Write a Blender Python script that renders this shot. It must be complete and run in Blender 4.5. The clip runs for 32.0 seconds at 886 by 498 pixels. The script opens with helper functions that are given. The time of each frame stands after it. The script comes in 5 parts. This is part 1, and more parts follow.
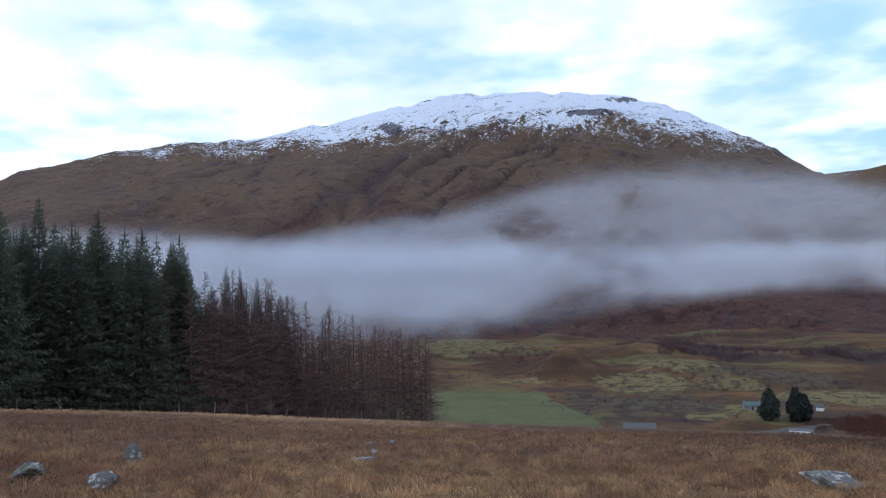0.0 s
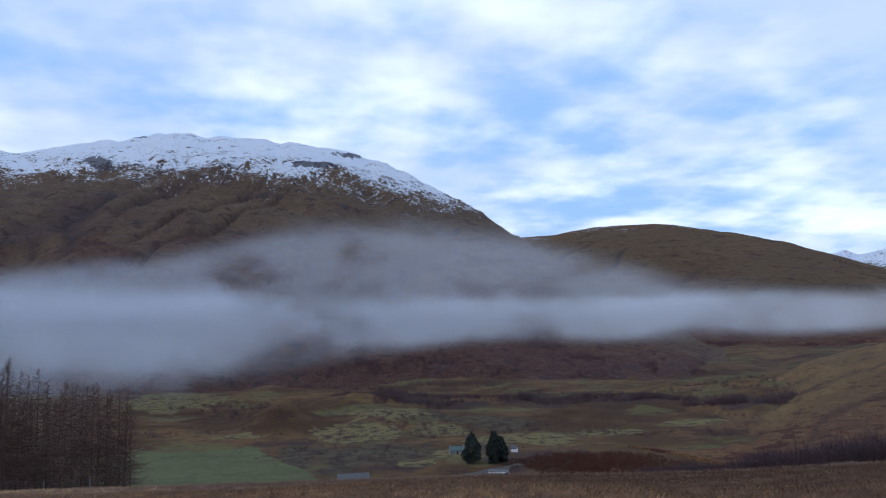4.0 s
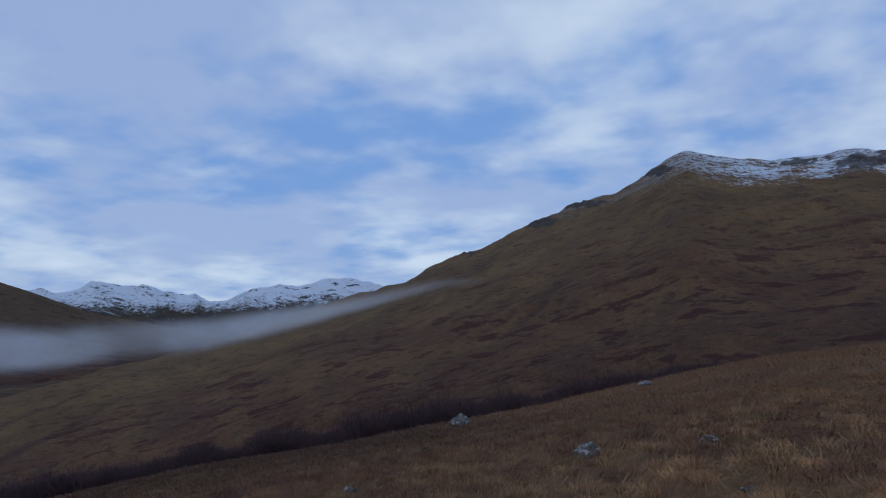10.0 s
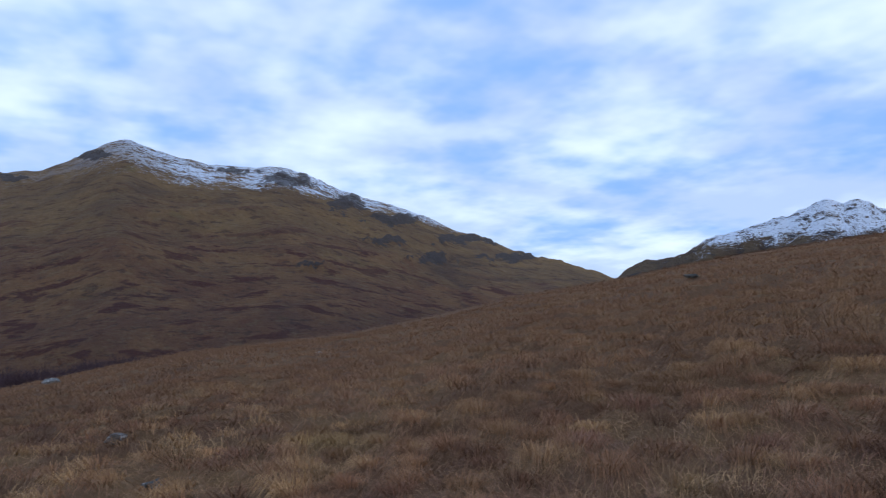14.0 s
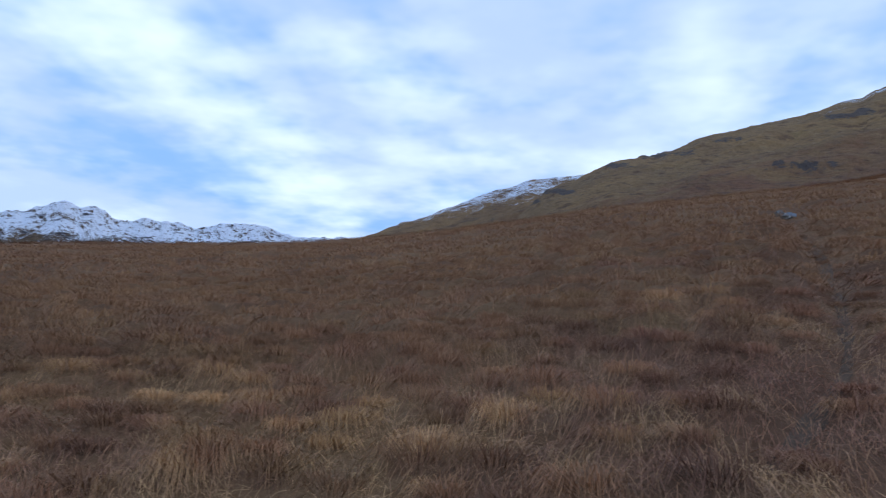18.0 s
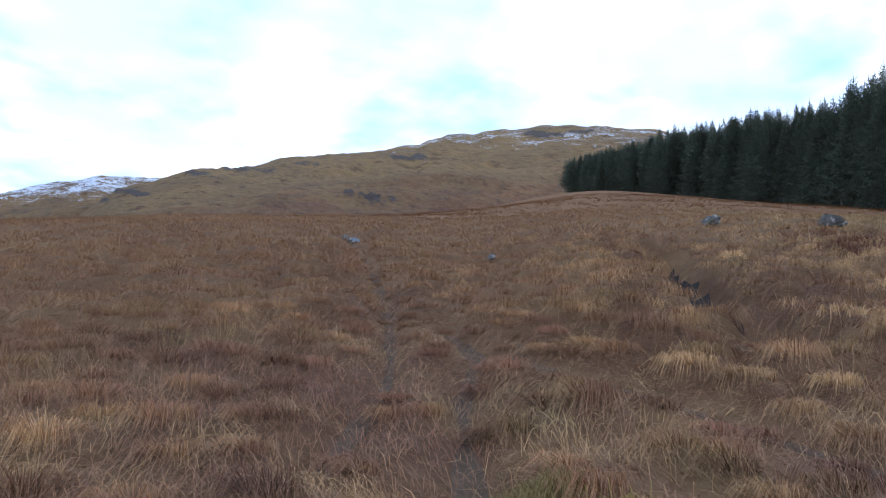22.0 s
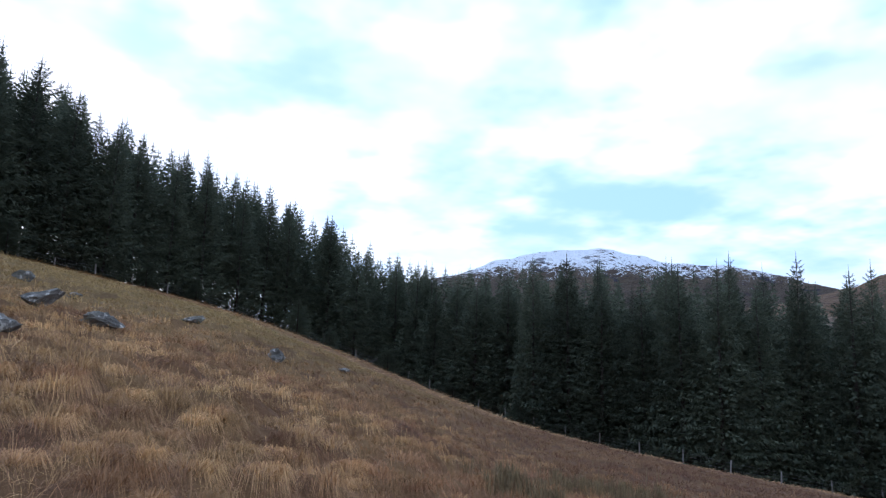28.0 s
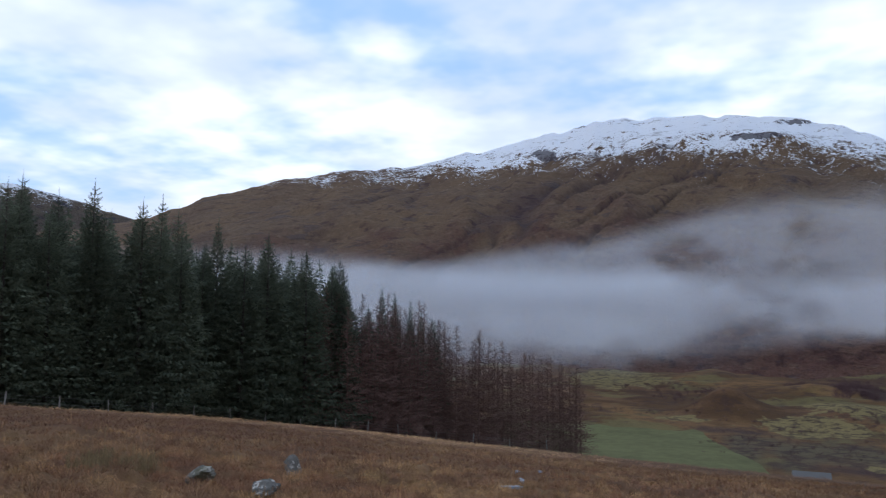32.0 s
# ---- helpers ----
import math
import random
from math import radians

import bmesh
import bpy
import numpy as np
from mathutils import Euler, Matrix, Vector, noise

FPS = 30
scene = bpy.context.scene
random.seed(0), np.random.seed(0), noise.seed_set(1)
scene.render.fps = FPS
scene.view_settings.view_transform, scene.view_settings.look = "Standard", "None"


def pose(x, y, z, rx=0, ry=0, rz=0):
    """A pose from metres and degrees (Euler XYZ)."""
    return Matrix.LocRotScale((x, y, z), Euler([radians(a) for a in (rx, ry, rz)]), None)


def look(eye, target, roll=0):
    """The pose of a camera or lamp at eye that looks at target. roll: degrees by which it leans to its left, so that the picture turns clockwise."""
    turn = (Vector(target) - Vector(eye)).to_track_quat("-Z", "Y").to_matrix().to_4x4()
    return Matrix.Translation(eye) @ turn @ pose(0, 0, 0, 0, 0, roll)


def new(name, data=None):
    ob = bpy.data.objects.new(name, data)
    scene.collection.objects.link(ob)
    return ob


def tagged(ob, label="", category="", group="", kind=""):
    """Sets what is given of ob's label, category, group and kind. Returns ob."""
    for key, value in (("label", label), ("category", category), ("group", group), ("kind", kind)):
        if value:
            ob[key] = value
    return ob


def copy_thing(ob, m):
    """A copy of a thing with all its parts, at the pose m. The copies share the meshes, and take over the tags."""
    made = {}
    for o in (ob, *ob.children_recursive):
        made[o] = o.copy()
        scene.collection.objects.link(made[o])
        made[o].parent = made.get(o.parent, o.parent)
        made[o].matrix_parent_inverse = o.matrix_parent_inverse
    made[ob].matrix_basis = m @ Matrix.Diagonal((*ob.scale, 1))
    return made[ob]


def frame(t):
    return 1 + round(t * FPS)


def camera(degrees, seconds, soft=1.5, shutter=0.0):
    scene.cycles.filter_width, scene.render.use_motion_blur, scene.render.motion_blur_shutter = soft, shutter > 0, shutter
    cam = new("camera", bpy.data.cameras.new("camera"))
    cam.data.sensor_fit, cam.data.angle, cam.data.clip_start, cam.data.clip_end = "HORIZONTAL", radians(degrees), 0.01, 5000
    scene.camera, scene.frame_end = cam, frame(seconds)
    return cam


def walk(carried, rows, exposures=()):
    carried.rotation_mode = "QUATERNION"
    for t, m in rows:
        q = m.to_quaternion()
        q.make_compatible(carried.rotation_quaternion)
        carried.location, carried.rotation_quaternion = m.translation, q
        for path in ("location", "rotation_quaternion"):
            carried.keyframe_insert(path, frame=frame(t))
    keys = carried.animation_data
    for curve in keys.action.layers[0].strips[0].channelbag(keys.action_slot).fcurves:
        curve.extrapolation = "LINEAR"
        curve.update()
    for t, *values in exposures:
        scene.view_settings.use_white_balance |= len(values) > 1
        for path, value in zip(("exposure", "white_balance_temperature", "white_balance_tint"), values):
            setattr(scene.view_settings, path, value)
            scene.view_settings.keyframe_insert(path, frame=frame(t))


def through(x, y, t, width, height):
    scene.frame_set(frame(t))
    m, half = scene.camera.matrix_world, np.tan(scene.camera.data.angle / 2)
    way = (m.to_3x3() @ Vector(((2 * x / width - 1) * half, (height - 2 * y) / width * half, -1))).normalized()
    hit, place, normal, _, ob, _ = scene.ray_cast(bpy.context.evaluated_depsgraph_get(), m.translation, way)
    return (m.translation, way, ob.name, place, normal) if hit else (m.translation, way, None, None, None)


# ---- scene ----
import functools

# ---- camera: it stands on the hillside and turns once round ----
EYE = 1.6
cam = camera(61.97, 32.0, soft=1.1, shutter=0.15)
WALK = [
    (0, 92.83, 1.92, -1.00), (0.5, 93.10, 1.84, -2.13), (1, 93.59, 1.90, -3.60),
    (1.5, 94.15, 1.77, -5.98), (2, 94.56, 1.46, -8.93), (2.5, 94.85, 1.53, -12.36),
    (4.5, 96.35, 1.90, -26.11), (5, 96.22, 2.34, -30.17), (5.5, 95.75, 1.92, -34.38),
    (6, 95.93, 1.82, -37.95), (6.5, 96.28, 1.58, -41.77), (7, 96.58, 1.63, -46.75),
    (7.5, 96.48, 2.09, -52.48), (8, 96.33, 1.42, -58.99), (8.5, 96.66, 1.36, -64.61),
    (9, 97.02, 1.74, -70.13), (9.5, 97.18, 1.57, -74.95), (10, 97.20, 1.78, -79.76),
    (10.5, 97.04, 1.80, -83.28), (11, 96.90, 1.54, -84.97), (11.5, 96.75, 1.89, -87.46),
    (12, 96.52, 1.70, -91.11), (12.5, 96.46, 1.28, -96.49), (13, 96.38, 1.51, -106.07),
    (13.5, 96.14, 1.40, -114.09), (14, 96.09, 0.26, -122.43), (14.5, 96.16, 0.08, -130.94),
    (16.5, 95.90, -1.04, -150.51), (17, 95.81, -0.96, -155.54), (17.5, 96.41, -0.66, -165.93),
    (18, 97.28, -2.33, -178.05), (18.5, 97.81, -2.85, -186.24), (19, 97.71, -2.94, -192.05),
    (19.5, 97.43, -3.32, -195.59), (20, 97.77, -3.01, -198.83), (20.5, 98.18, -2.32, -201.76),
    (21, 98.69, -2.03, -205.11), (21.5, 99.22, -1.81, -207.64), (22, 99.64, -2.44, -210.60),
    (22.5, 99.65, -2.90, -215.46), (23, 99.32, -2.21, -223.97), (23.5, 98.96, -1.88, -232.06),
    (24, 98.39, -1.13, -239.37), (24.5, 97.76, -0.30, -243.44), (26.5, 100.17, -2.45, -272.82),
    (27, 100.37, -2.37, -282.04), (27.5, 100.32, -2.26, -291.31), (28, 100.01, -1.60, -298.25),
    (28.5, 99.28, -0.46, -302.55), (29, 98.50, -0.18, -306.21), (29.5, 97.65, -0.60, -310.91),
    (30, 96.96, -1.18, -316.74), (30.5, 96.14, -0.34, -324.89), (31, 95.51, -0.26, -332.19),
    (31.5, 95.23, -0.44, -341.08), (32, 95.08, 0.03, -349.38),
]
LIGHTING = [(0, 0.57, 6700, 10), (2, 0.46, 6600, 10), (5, -0.08, 6200, 10), (7, -0.48, 5950, 10), (9, -0.75, 5750, 10), (11, -0.58, 5850, 10), (13, -0.2, 5900, 10),
            (14.5, 0.0, 5950, 10), (17, -0.12, 5800, 10), (18, 0.08, 5900, 10), (19, 0.32, 6050, 10), (20.5, 0.58, 6100, 10), (22, 0.8, 6250, 10), (23, 1.05, 6500, 10),
            (24, 1.6, 6850, 10), (27, 1.5, 6700, 10), (28, 0.65, 6350, 10), (29, 0.15, 6600, 10), (30, 0.08, 6850, 10), (32, 0.32, 7100, 10)]
walk(cam, [(t, pose(0, 0, EYE, rx, ry, rz)) for t, rx, ry, rz in WALK], LIGHTING)

# ---- sky and sun ----
SUN_BEARING, SUN_HEIGHT = -95.0, 14.0


def build_sky():
    world = bpy.data.worlds.new("sky")
    scene.world = world
    world.use_nodes = True
    nt = world.node_tree
    nt.nodes.clear()
    N, L = nt.nodes.new, nt.links.new
    out, bg = N("ShaderNodeOutputWorld"), N("ShaderNodeBackground")
    sky = N("ShaderNodeTexSky")
    sky.sky_type = "NISHITA"
    sky.sun_disc = False
    sky.sun_elevation, sky.sun_rotation = radians(SUN_HEIGHT), radians(SUN_BEARING)
    clear = N("ShaderNodeVectorMath")
    clear.operation = "SCALE"
    clear.inputs["Scale"].default_value = 0.085
    L(sky.outputs[0], clear.inputs[0])
    co, sep = N("ShaderNodeTexCoord"), N("ShaderNodeSeparateXYZ")
    L(co.outputs["Generated"], sep.inputs[0])

    def op(kind, a, b=None, clamp=False):
        n = N("ShaderNodeMath")
        n.operation, n.use_clamp = kind, clamp
        for i, v in enumerate((a, b)):
            if v is None:
                continue
            if isinstance(v, (int, float)):
                n.inputs[i].default_value = v
            else:
                L(v, n.inputs[i])
        return n.outputs[0]

    # the cloud deck is a flat layer: project the direction on a plane overhead
    h = op("ADD", op("MAXIMUM", sep.outputs[2], 0.0), 0.16)
    u, v = op("DIVIDE", sep.outputs[0], h), op("DIVIDE", sep.outputs[1], h)
    plane = N("ShaderNodeCombineXYZ")
    L(u, plane.inputs[0])
    L(v, plane.inputs[1])

    def cloud(scale, detail, rough, off, stretch=1.0):
        m = N("ShaderNodeMapping")
        m.inputs["Location"].default_value = (off, off * 0.7, 0)
        m.inputs["Rotation"].default_value = (0, 0, radians(8))
        m.inputs["Scale"].default_value = (1, stretch, 1)
        L(plane.outputs[0], m.inputs[0])
        n = N("ShaderNodeTexNoise")
        n.inputs["Scale"].default_value, n.inputs["Detail"].default_value, n.inputs["Roughness"].default_value = scale, detail, rough
        L(m.outputs[0], n.inputs["Vector"])
        return n.outputs[0]

    def blend(f, a, b):
        n = N("ShaderNodeMix")
        n.data_type = "RGBA"
        L(f, n.inputs["Factor"])
        for k, v in (("A", a), ("B", b)):
            if isinstance(v, tuple):
                n.inputs[k].default_value = v
            else:
                L(v, n.inputs[k])
        return n.outputs["Result"]

    def soft(v, lo, hi):
        n = N("ShaderNodeMapRange")
        n.interpolation_type = "SMOOTHSTEP"
        L(v, n.inputs["Value"])
        n.inputs["From Min"].default_value, n.inputs["From Max"].default_value = lo, hi
        return n.outputs[0]

    # blue gaps, lavender-grey bases and bright thin edges
    big = cloud(0.55, 2, 0.45, 3.0, 1.0)
    mid = cloud(1.5, 3, 0.5, 11.0, 1.0)
    small = cloud(4.2, 3, 0.5, 29.0, 1.0)
    cover = op("ADD", op("ADD", op("MULTIPLY", big, 0.28), op("MULTIPLY", mid, 0.42)), op("MULTIPLY", small, 0.27))
    glow = op("ADD", op("ADD", op("MULTIPLY", cloud(0.8, 2, 0.5, 47.0, 1.0), 0.41), op("MULTIPLY", cloud(2.2, 3, 0.5, 61.0, 1.0), 0.35)), op("MULTIPLY", small, 0.21))
    deck = blend(soft(cover, 0.38, 0.53), (0.25, 0.43, 0.80, 1), (0.46, 0.57, 0.82, 1))
    shade = blend(soft(glow, 0.43, 0.66), deck, (0.82, 0.91, 1.0, 1))
    mix = N("ShaderNodeMix")
    mix.data_type = "RGBA"
    mix.inputs["Factor"].default_value = 0.86
    L(clear.outputs[0], mix.inputs["A"])
    L(shade, mix.inputs["B"])
    L(mix.outputs["Result"], bg.inputs[0])
    bg.inputs["Strength"].default_value = 1.3
    L(bg.outputs[0], out.inputs[0])


build_sky()
sun = new("sun", bpy.data.lights.new("sun", "SUN"))
sun.data.energy, sun.data.angle, sun.data.color = 0.3, radians(25), (1.0, 0.93, 0.84)
sun.matrix_world = look((0, 0, 300), (-math.sin(radians(SUN_BEARING)) * 300, -math.cos(radians(SUN_BEARING)) * 300, 300 - 300 * math.tan(radians(SUN_HEIGHT + 12))))


# ---- materials ----
class Nodes:
    """A short way to write a node material."""

    def __init__(self, name, rough=0.9, spec=0.2, metal=0.0):
        self.m = bpy.data.materials.new(name)
        self.m.use_nodes = True
        self.nt = self.m.node_tree
        self.b = self.nt.nodes["Principled BSDF"]
        self.b.inputs["Roughness"].default_value = rough
        self.b.inputs["Specular IOR Level"].default_value = spec
        self.b.inputs["Metallic"].default_value = metal
        self.geo = self.nt.nodes.new("ShaderNodeNewGeometry")
        self.pos = self.geo.outputs["Position"]

    def put(self, socket, v):
        if isinstance(v, (int, float)):
            socket.default_value = v
        elif isinstance(v, (tuple, list)):
            socket.default_value = (*v, 1) if len(v) == 3 and socket.type == "RGBA" else v
        else:
            self.nt.links.new(v, socket)

    def noise(self, scale, detail=3, rough=0.55, stretch=(1, 1, 1), off=(0, 0, 0), local=False, spin=0.0):
        mp = self.nt.nodes.new("ShaderNodeMapping")
        mp.inputs["Scale"].default_value = stretch
        mp.inputs["Location"].default_value = off
        mp.inputs["Rotation"].default_value = (0, 0, radians(spin))
        if local:
            co = self.nt.nodes.new("ShaderNodeTexCoord")
            self.nt.links.new(co.outputs["Object"], mp.inputs[0])
        else:
            self.nt.links.new(self.pos, mp.inputs[0])
        n = self.nt.nodes.new("ShaderNodeTexNoise")
        n.inputs["Scale"].default_value, n.inputs["Detail"].default_value, n.inputs["Roughness"].default_value = scale, detail, rough
        self.nt.links.new(mp.outputs[0], n.inputs["Vector"])
        return n.outputs[0]

    def math(self, kind, a, b=0.0, clamp=False):
        n = self.nt.nodes.new("ShaderNodeMath")
        n.operation, n.use_clamp = kind, clamp
        self.put(n.inputs[0], a)
        self.put(n.inputs[1], b)
        return n.outputs[0]

    def step(self, v, lo, hi):
        n = self.nt.nodes.new("ShaderNodeMapRange")
        n.interpolation_type = "SMOOTHSTEP"
        self.put(n.inputs["Value"], v)
        n.inputs["From Min"].default_value, n.inputs["From Max"].default_value = lo, hi
        return n.outputs[0]

    def mix(self, f, a, b):
        n = self.nt.nodes.new("ShaderNodeMix")
        n.data_type = "RGBA"
        self.put(n.inputs["Factor"], f)
        self.put(n.inputs["A"], a)
        self.put(n.inputs["B"], b)
        return n.outputs["Result"]

    def gain(self, c, v):
        """Multiply a colour by a value."""
        n = self.nt.nodes.new("ShaderNodeVectorMath")
        n.operation = "SCALE"
        self.put(n.inputs[0], c)
        self.put(n.inputs["Scale"], v)
        return n.outputs[0]

    def z(self):
        s = self.nt.nodes.new("ShaderNodeSeparateXYZ")
        self.nt.links.new(self.pos, s.inputs[0])
        return s.outputs[2]

    def bump(self, h, dist, strength=1.0):
        n = self.nt.nodes.new("ShaderNodeBump")
        n.inputs["Strength"].default_value, n.inputs["Distance"].default_value = strength, dist
        self.nt.links.new(h, n.inputs["Height"])
        self.nt.links.new(n.outputs[0], self.b.inputs["Normal"])
        return self

    def done(self, colour, rough=None):
        self.put(self.b.inputs["Base Color"], colour)
        if rough is not None:
            self.put(self.b.inputs["Roughness"], rough)
        return self.m


STRAW, BROWN, RUSSET, MOSS, HEATHER = (0.33, 0.18, 0.070), (0.20, 0.102, 0.050), (0.17, 0.058, 0.031), (0.20, 0.165, 0.05), (0.115, 0.062, 0.048)

BROWN_STRAW = (0.215, 0.12, 0.060)


def moor_colour(n, size):
    """Dead moor grass in drifts of straw, brown and heather, with moss where it is wet."""
    c = n.mix(n.step(n.noise(0.09 / size, 4), 0.38, 0.62), BROWN, STRAW)
    c = n.mix(n.math("MULTIPLY", n.step(n.noise(0.05 / size, 4, off=(31, 7, 0)), 0.50, 0.66), 0.5), c, HEATHER)
    c = n.mix(n.math("MULTIPLY", n.step(n.noise(0.12 / size, 3, off=(5, 77, 0)), 0.60, 0.70), 0.6), c, RUSSET)
    c = n.mix(n.math("MULTIPLY", n.step(n.noise(0.16 / size, 3, off=(91, 13, 0)), 0.62, 0.74), 0.5), c, MOSS)
    return c


def tone_by_side(n, c):
    """Down towards the glen the straw gives way to darker, redder growth."""
    s = n.nt.nodes.new("ShaderNodeSeparateXYZ")
    n.nt.links.new(n.pos, s.inputs[0])
    along = n.math("ADD", n.math("MULTIPLY", s.outputs[0], 0.95), n.math("MULTIPLY", s.outputs[1], 0.3))
    along = n.math("ADD", along, n.math("MULTIPLY", n.math("SUBTRACT", n.noise(0.12, 3, off=(8, 8, 1)), 0.5), 24.0))
    c = n.mix(n.math("MULTIPLY", n.step(along, 0.0, 32.0), 0.86), c, (0.080, 0.039, 0.023))
    south = n.math("SUBTRACT", n.math("MULTIPLY", s.outputs[1], -0.9), n.math("MULTIPLY", s.outputs[0], -0.3))
    south = n.math("ADD", south, n.math("MULTIPLY", n.math("SUBTRACT", n.noise(0.25, 3, off=(3, 28, 1)), 0.5), 14.0))
    c = n.mix(n.math("MULTIPLY", n.step(south, 3.0, 12.0), 0.66), c, (0.34, 0.178, 0.084))
    # a russet stretch below the wood
    rx, ry = n.math("ADD", s.outputs[0], 24.0), n.math("SUBTRACT", s.outputs[1], 32.0)
    far = n.math("SQRT", n.math("ADD", n.math("MULTIPLY", rx, rx), n.math("MULTIPLY", ry, ry)))
    far = n.math("ADD", far, n.math("MULTIPLY", n.math("SUBTRACT", n.noise(0.2, 3, off=(18, 8, 1)), 0.5), 22.0))
    c = n.mix(n.math("MULTIPLY", n.step(far, 38.0, 8.0), 0.7), c, (0.105, 0.050, 0.034))
    # mossy short turf among the boulders
    mx, my = n.math("ADD", s.outputs[0], 44.0), n.math("ADD", s.outputs[1], 3.0)
    away = n.math("SQRT", n.math("ADD", n.math("MULTIPLY", mx, mx), n.math("MULTIPLY", my, my)))
    away = n.math("ADD", away, n.math("MULTIPLY", n.math("SUBTRACT", n.noise(0.28, 4, 0.6, off=(11, 2, 1)), 0.5), 30.0))
    return n.mix(n.math("MULTIPLY", n.step(away, 30.0, 14.0), 0.6), c, (0.30, 0.225, 0.085))


def make_moor():
    n = Nodes("moor_grass_ground", 0.95, 0.1)
    c = tone_by_side(n, n.mix(0.6, moor_colour(n, 1.0), grass_colour(n)))
    valley = n.mix(0.7, BROWN_STRAW, moor_colour(n, 9))
    valley = n.mix(n.step(n.noise(0.035, 4, off=(3, 5, 0)), 0.45, 0.6), n.gain(valley, 0.45), n.gain(valley, 0.75))
    valley = n.mix(n.math("MULTIPLY", n.step(n.noise(0.02, 5, off=(53, 5, 0)), 0.54, 0.60), 0.7), valley, (0.17, 0.145, 0.06))
    valley = n.mix(n.math("MULTIPLY", n.step(n.noise(0.12, 5, 0.65), 0.5, 0.62), 0.6), valley, (0.06, 0.034, 0.030))
    land = n.nt.nodes.new("ShaderNodeAttribute")
    land.attribute_name = "land"
    lay = n.nt.nodes.new("ShaderNodeSeparateXYZ")
    n.nt.links.new(land.outputs["Vector"], lay.inputs[0])
    mottle = n.noise(0.16, 5, 0.7, off=(7, 71, 0))
    heath = n.mix(n.step(mottle, 0.42, 0.58), (0.060, 0.042, 0.034), (0.125, 0.105, 0.062))
    valley = n.mix(n.math("MULTIPLY", lay.outputs[2], 0.8), valley, heath)
    valley = n.mix(n.math("MULTIPLY", lay.outputs[1], 0.8), valley, n.mix(mottle, (0.040, 0.026, 0.026), (0.085, 0.050, 0.044)))
    turf = n.mix(n.step(n.noise(0.22, 5, 0.7, off=(17, 31, 0)), 0.40, 0.52), (0.080, 0.056, 0.034), (0.240, 0.186, 0.080))
    ragged = n.math("ADD", lay.outputs[0], n.math("MULTIPLY", n.math("SUBTRACT", n.noise(0.16, 6, 0.75, off=(1, 3, 0)), 0.5), 2.6))
    valley = n.mix(n.math("MULTIPLY", n.step(ragged, 0.42, 0.62), 0.9), valley, turf)
    c = n.mix(n.step(n.z(), -22, -34), c, valley)
    fine = n.math("ADD", n.math("MULTIPLY", n.noise(5.0, 5, 0.7), 0.45), n.math("ADD", n.math("MULTIPLY", n.noise(26.0, 4, 0.7, (1, 0.18, 1), spin=25), 0.3), n.math("MULTIPLY", n.noise(26.0, 4, 0.7, (0.18, 1, 1), spin=-10), 0.25)))
    tuft = n.noise(1.3, 3, 0.6)
    c = n.gain(c, n.math("ADD", 0.08, n.math("ADD", n.math("MULTIPLY", fine, 0.6), n.math("MULTIPLY", tuft, 0.6))))
    # dark dead litter between the near-moor tussocks, deepened to paint hollow shade
    s = n.nt.nodes.new("ShaderNodeVectorMath")
    s.operation = "LENGTH"
    n.nt.links.new(n.pos, s.inputs[0])
    litter = n.gain(n.mix(n.step(n.noise(0.35, 3, off=(9, 2, 5)), 0.4, 0.6), (0.120, 0.066, 0.040), (0.205, 0.123, 0.063)), n.math("ADD", 0.4, n.math("MULTIPLY", fine, 1.2)))
    c = n.mix(n.math("MULTIPLY", n.step(s.outputs["Value"], 65.0, 20.0), 0.55), c, litter)
    return n.bump(n.math("ADD", fine, n.math("MULTIPLY", tuft, 1.5)), 0.12, 0.8).done(c)


def grass_colour(n):
    """Straw tussocks with red-brown, heathery and mossy growth between them."""
    # real straw and brown, their contrast raised to suggest lit tops, shaded hollows
    c = n.mix(n.step(n.noise(1.3, 3, 0.55, off=(2, 3, 1)), 0.43, 0.58), (0.25, 0.12, 0.063), (0.46, 0.27, 0.120))
    c = n.mix(n.math("MULTIPLY", n.step(n.noise(0.30, 4, 0.6, off=(61, 9, 0)), 0.50, 0.62), 0.7), c, (0.235, 0.100, 0.060))
    c = n.mix(n.math("MULTIPLY", n.step(n.noise(0.6, 3, 0.6, off=(12, 3, 1)), 0.56, 0.68), 0.4), c, (0.16, 0.088, 0.068))
    c = n.mix(n.math("MULTIPLY", n.step(n.noise(0.5, 3, 0.6, off=(88, 40, 1)), 0.58, 0.70), 0.4), c, (0.34, 0.27, 0.09))
    return n.mix(0.3, c, moor_colour(n, 0.5))


def make_blade(name):
    n = Nodes(name, 0.75, 0.2)
    clump = n.nt.nodes.new("ShaderNodeAttribute")
    clump.attribute_name = "clump"
    tone = n.nt.nodes.new("ShaderNodeSeparateXYZ")
    n.nt.links.new(clump.outputs["Vector"], tone.inputs[0])
    c = n.mix(n.math("MULTIPLY", n.step(tone.outputs[1], 0.35, 0.95), 0.75), grass_colour(n), (0.545, 0.34, 0.158))
    c = n.mix(n.math("MULTIPLY", n.step(tone.outputs[2], 0.6, 1.0), 0.6), c, (0.175, 0.083, 0.060))
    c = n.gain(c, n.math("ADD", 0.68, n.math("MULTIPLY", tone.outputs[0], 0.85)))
    c = n.gain(c, n.math("ADD", 0.85, n.math("MULTIPLY", n.geo.outputs["Random Per Island"], 0.55)))
    return n.done(tone_by_side(n, c))


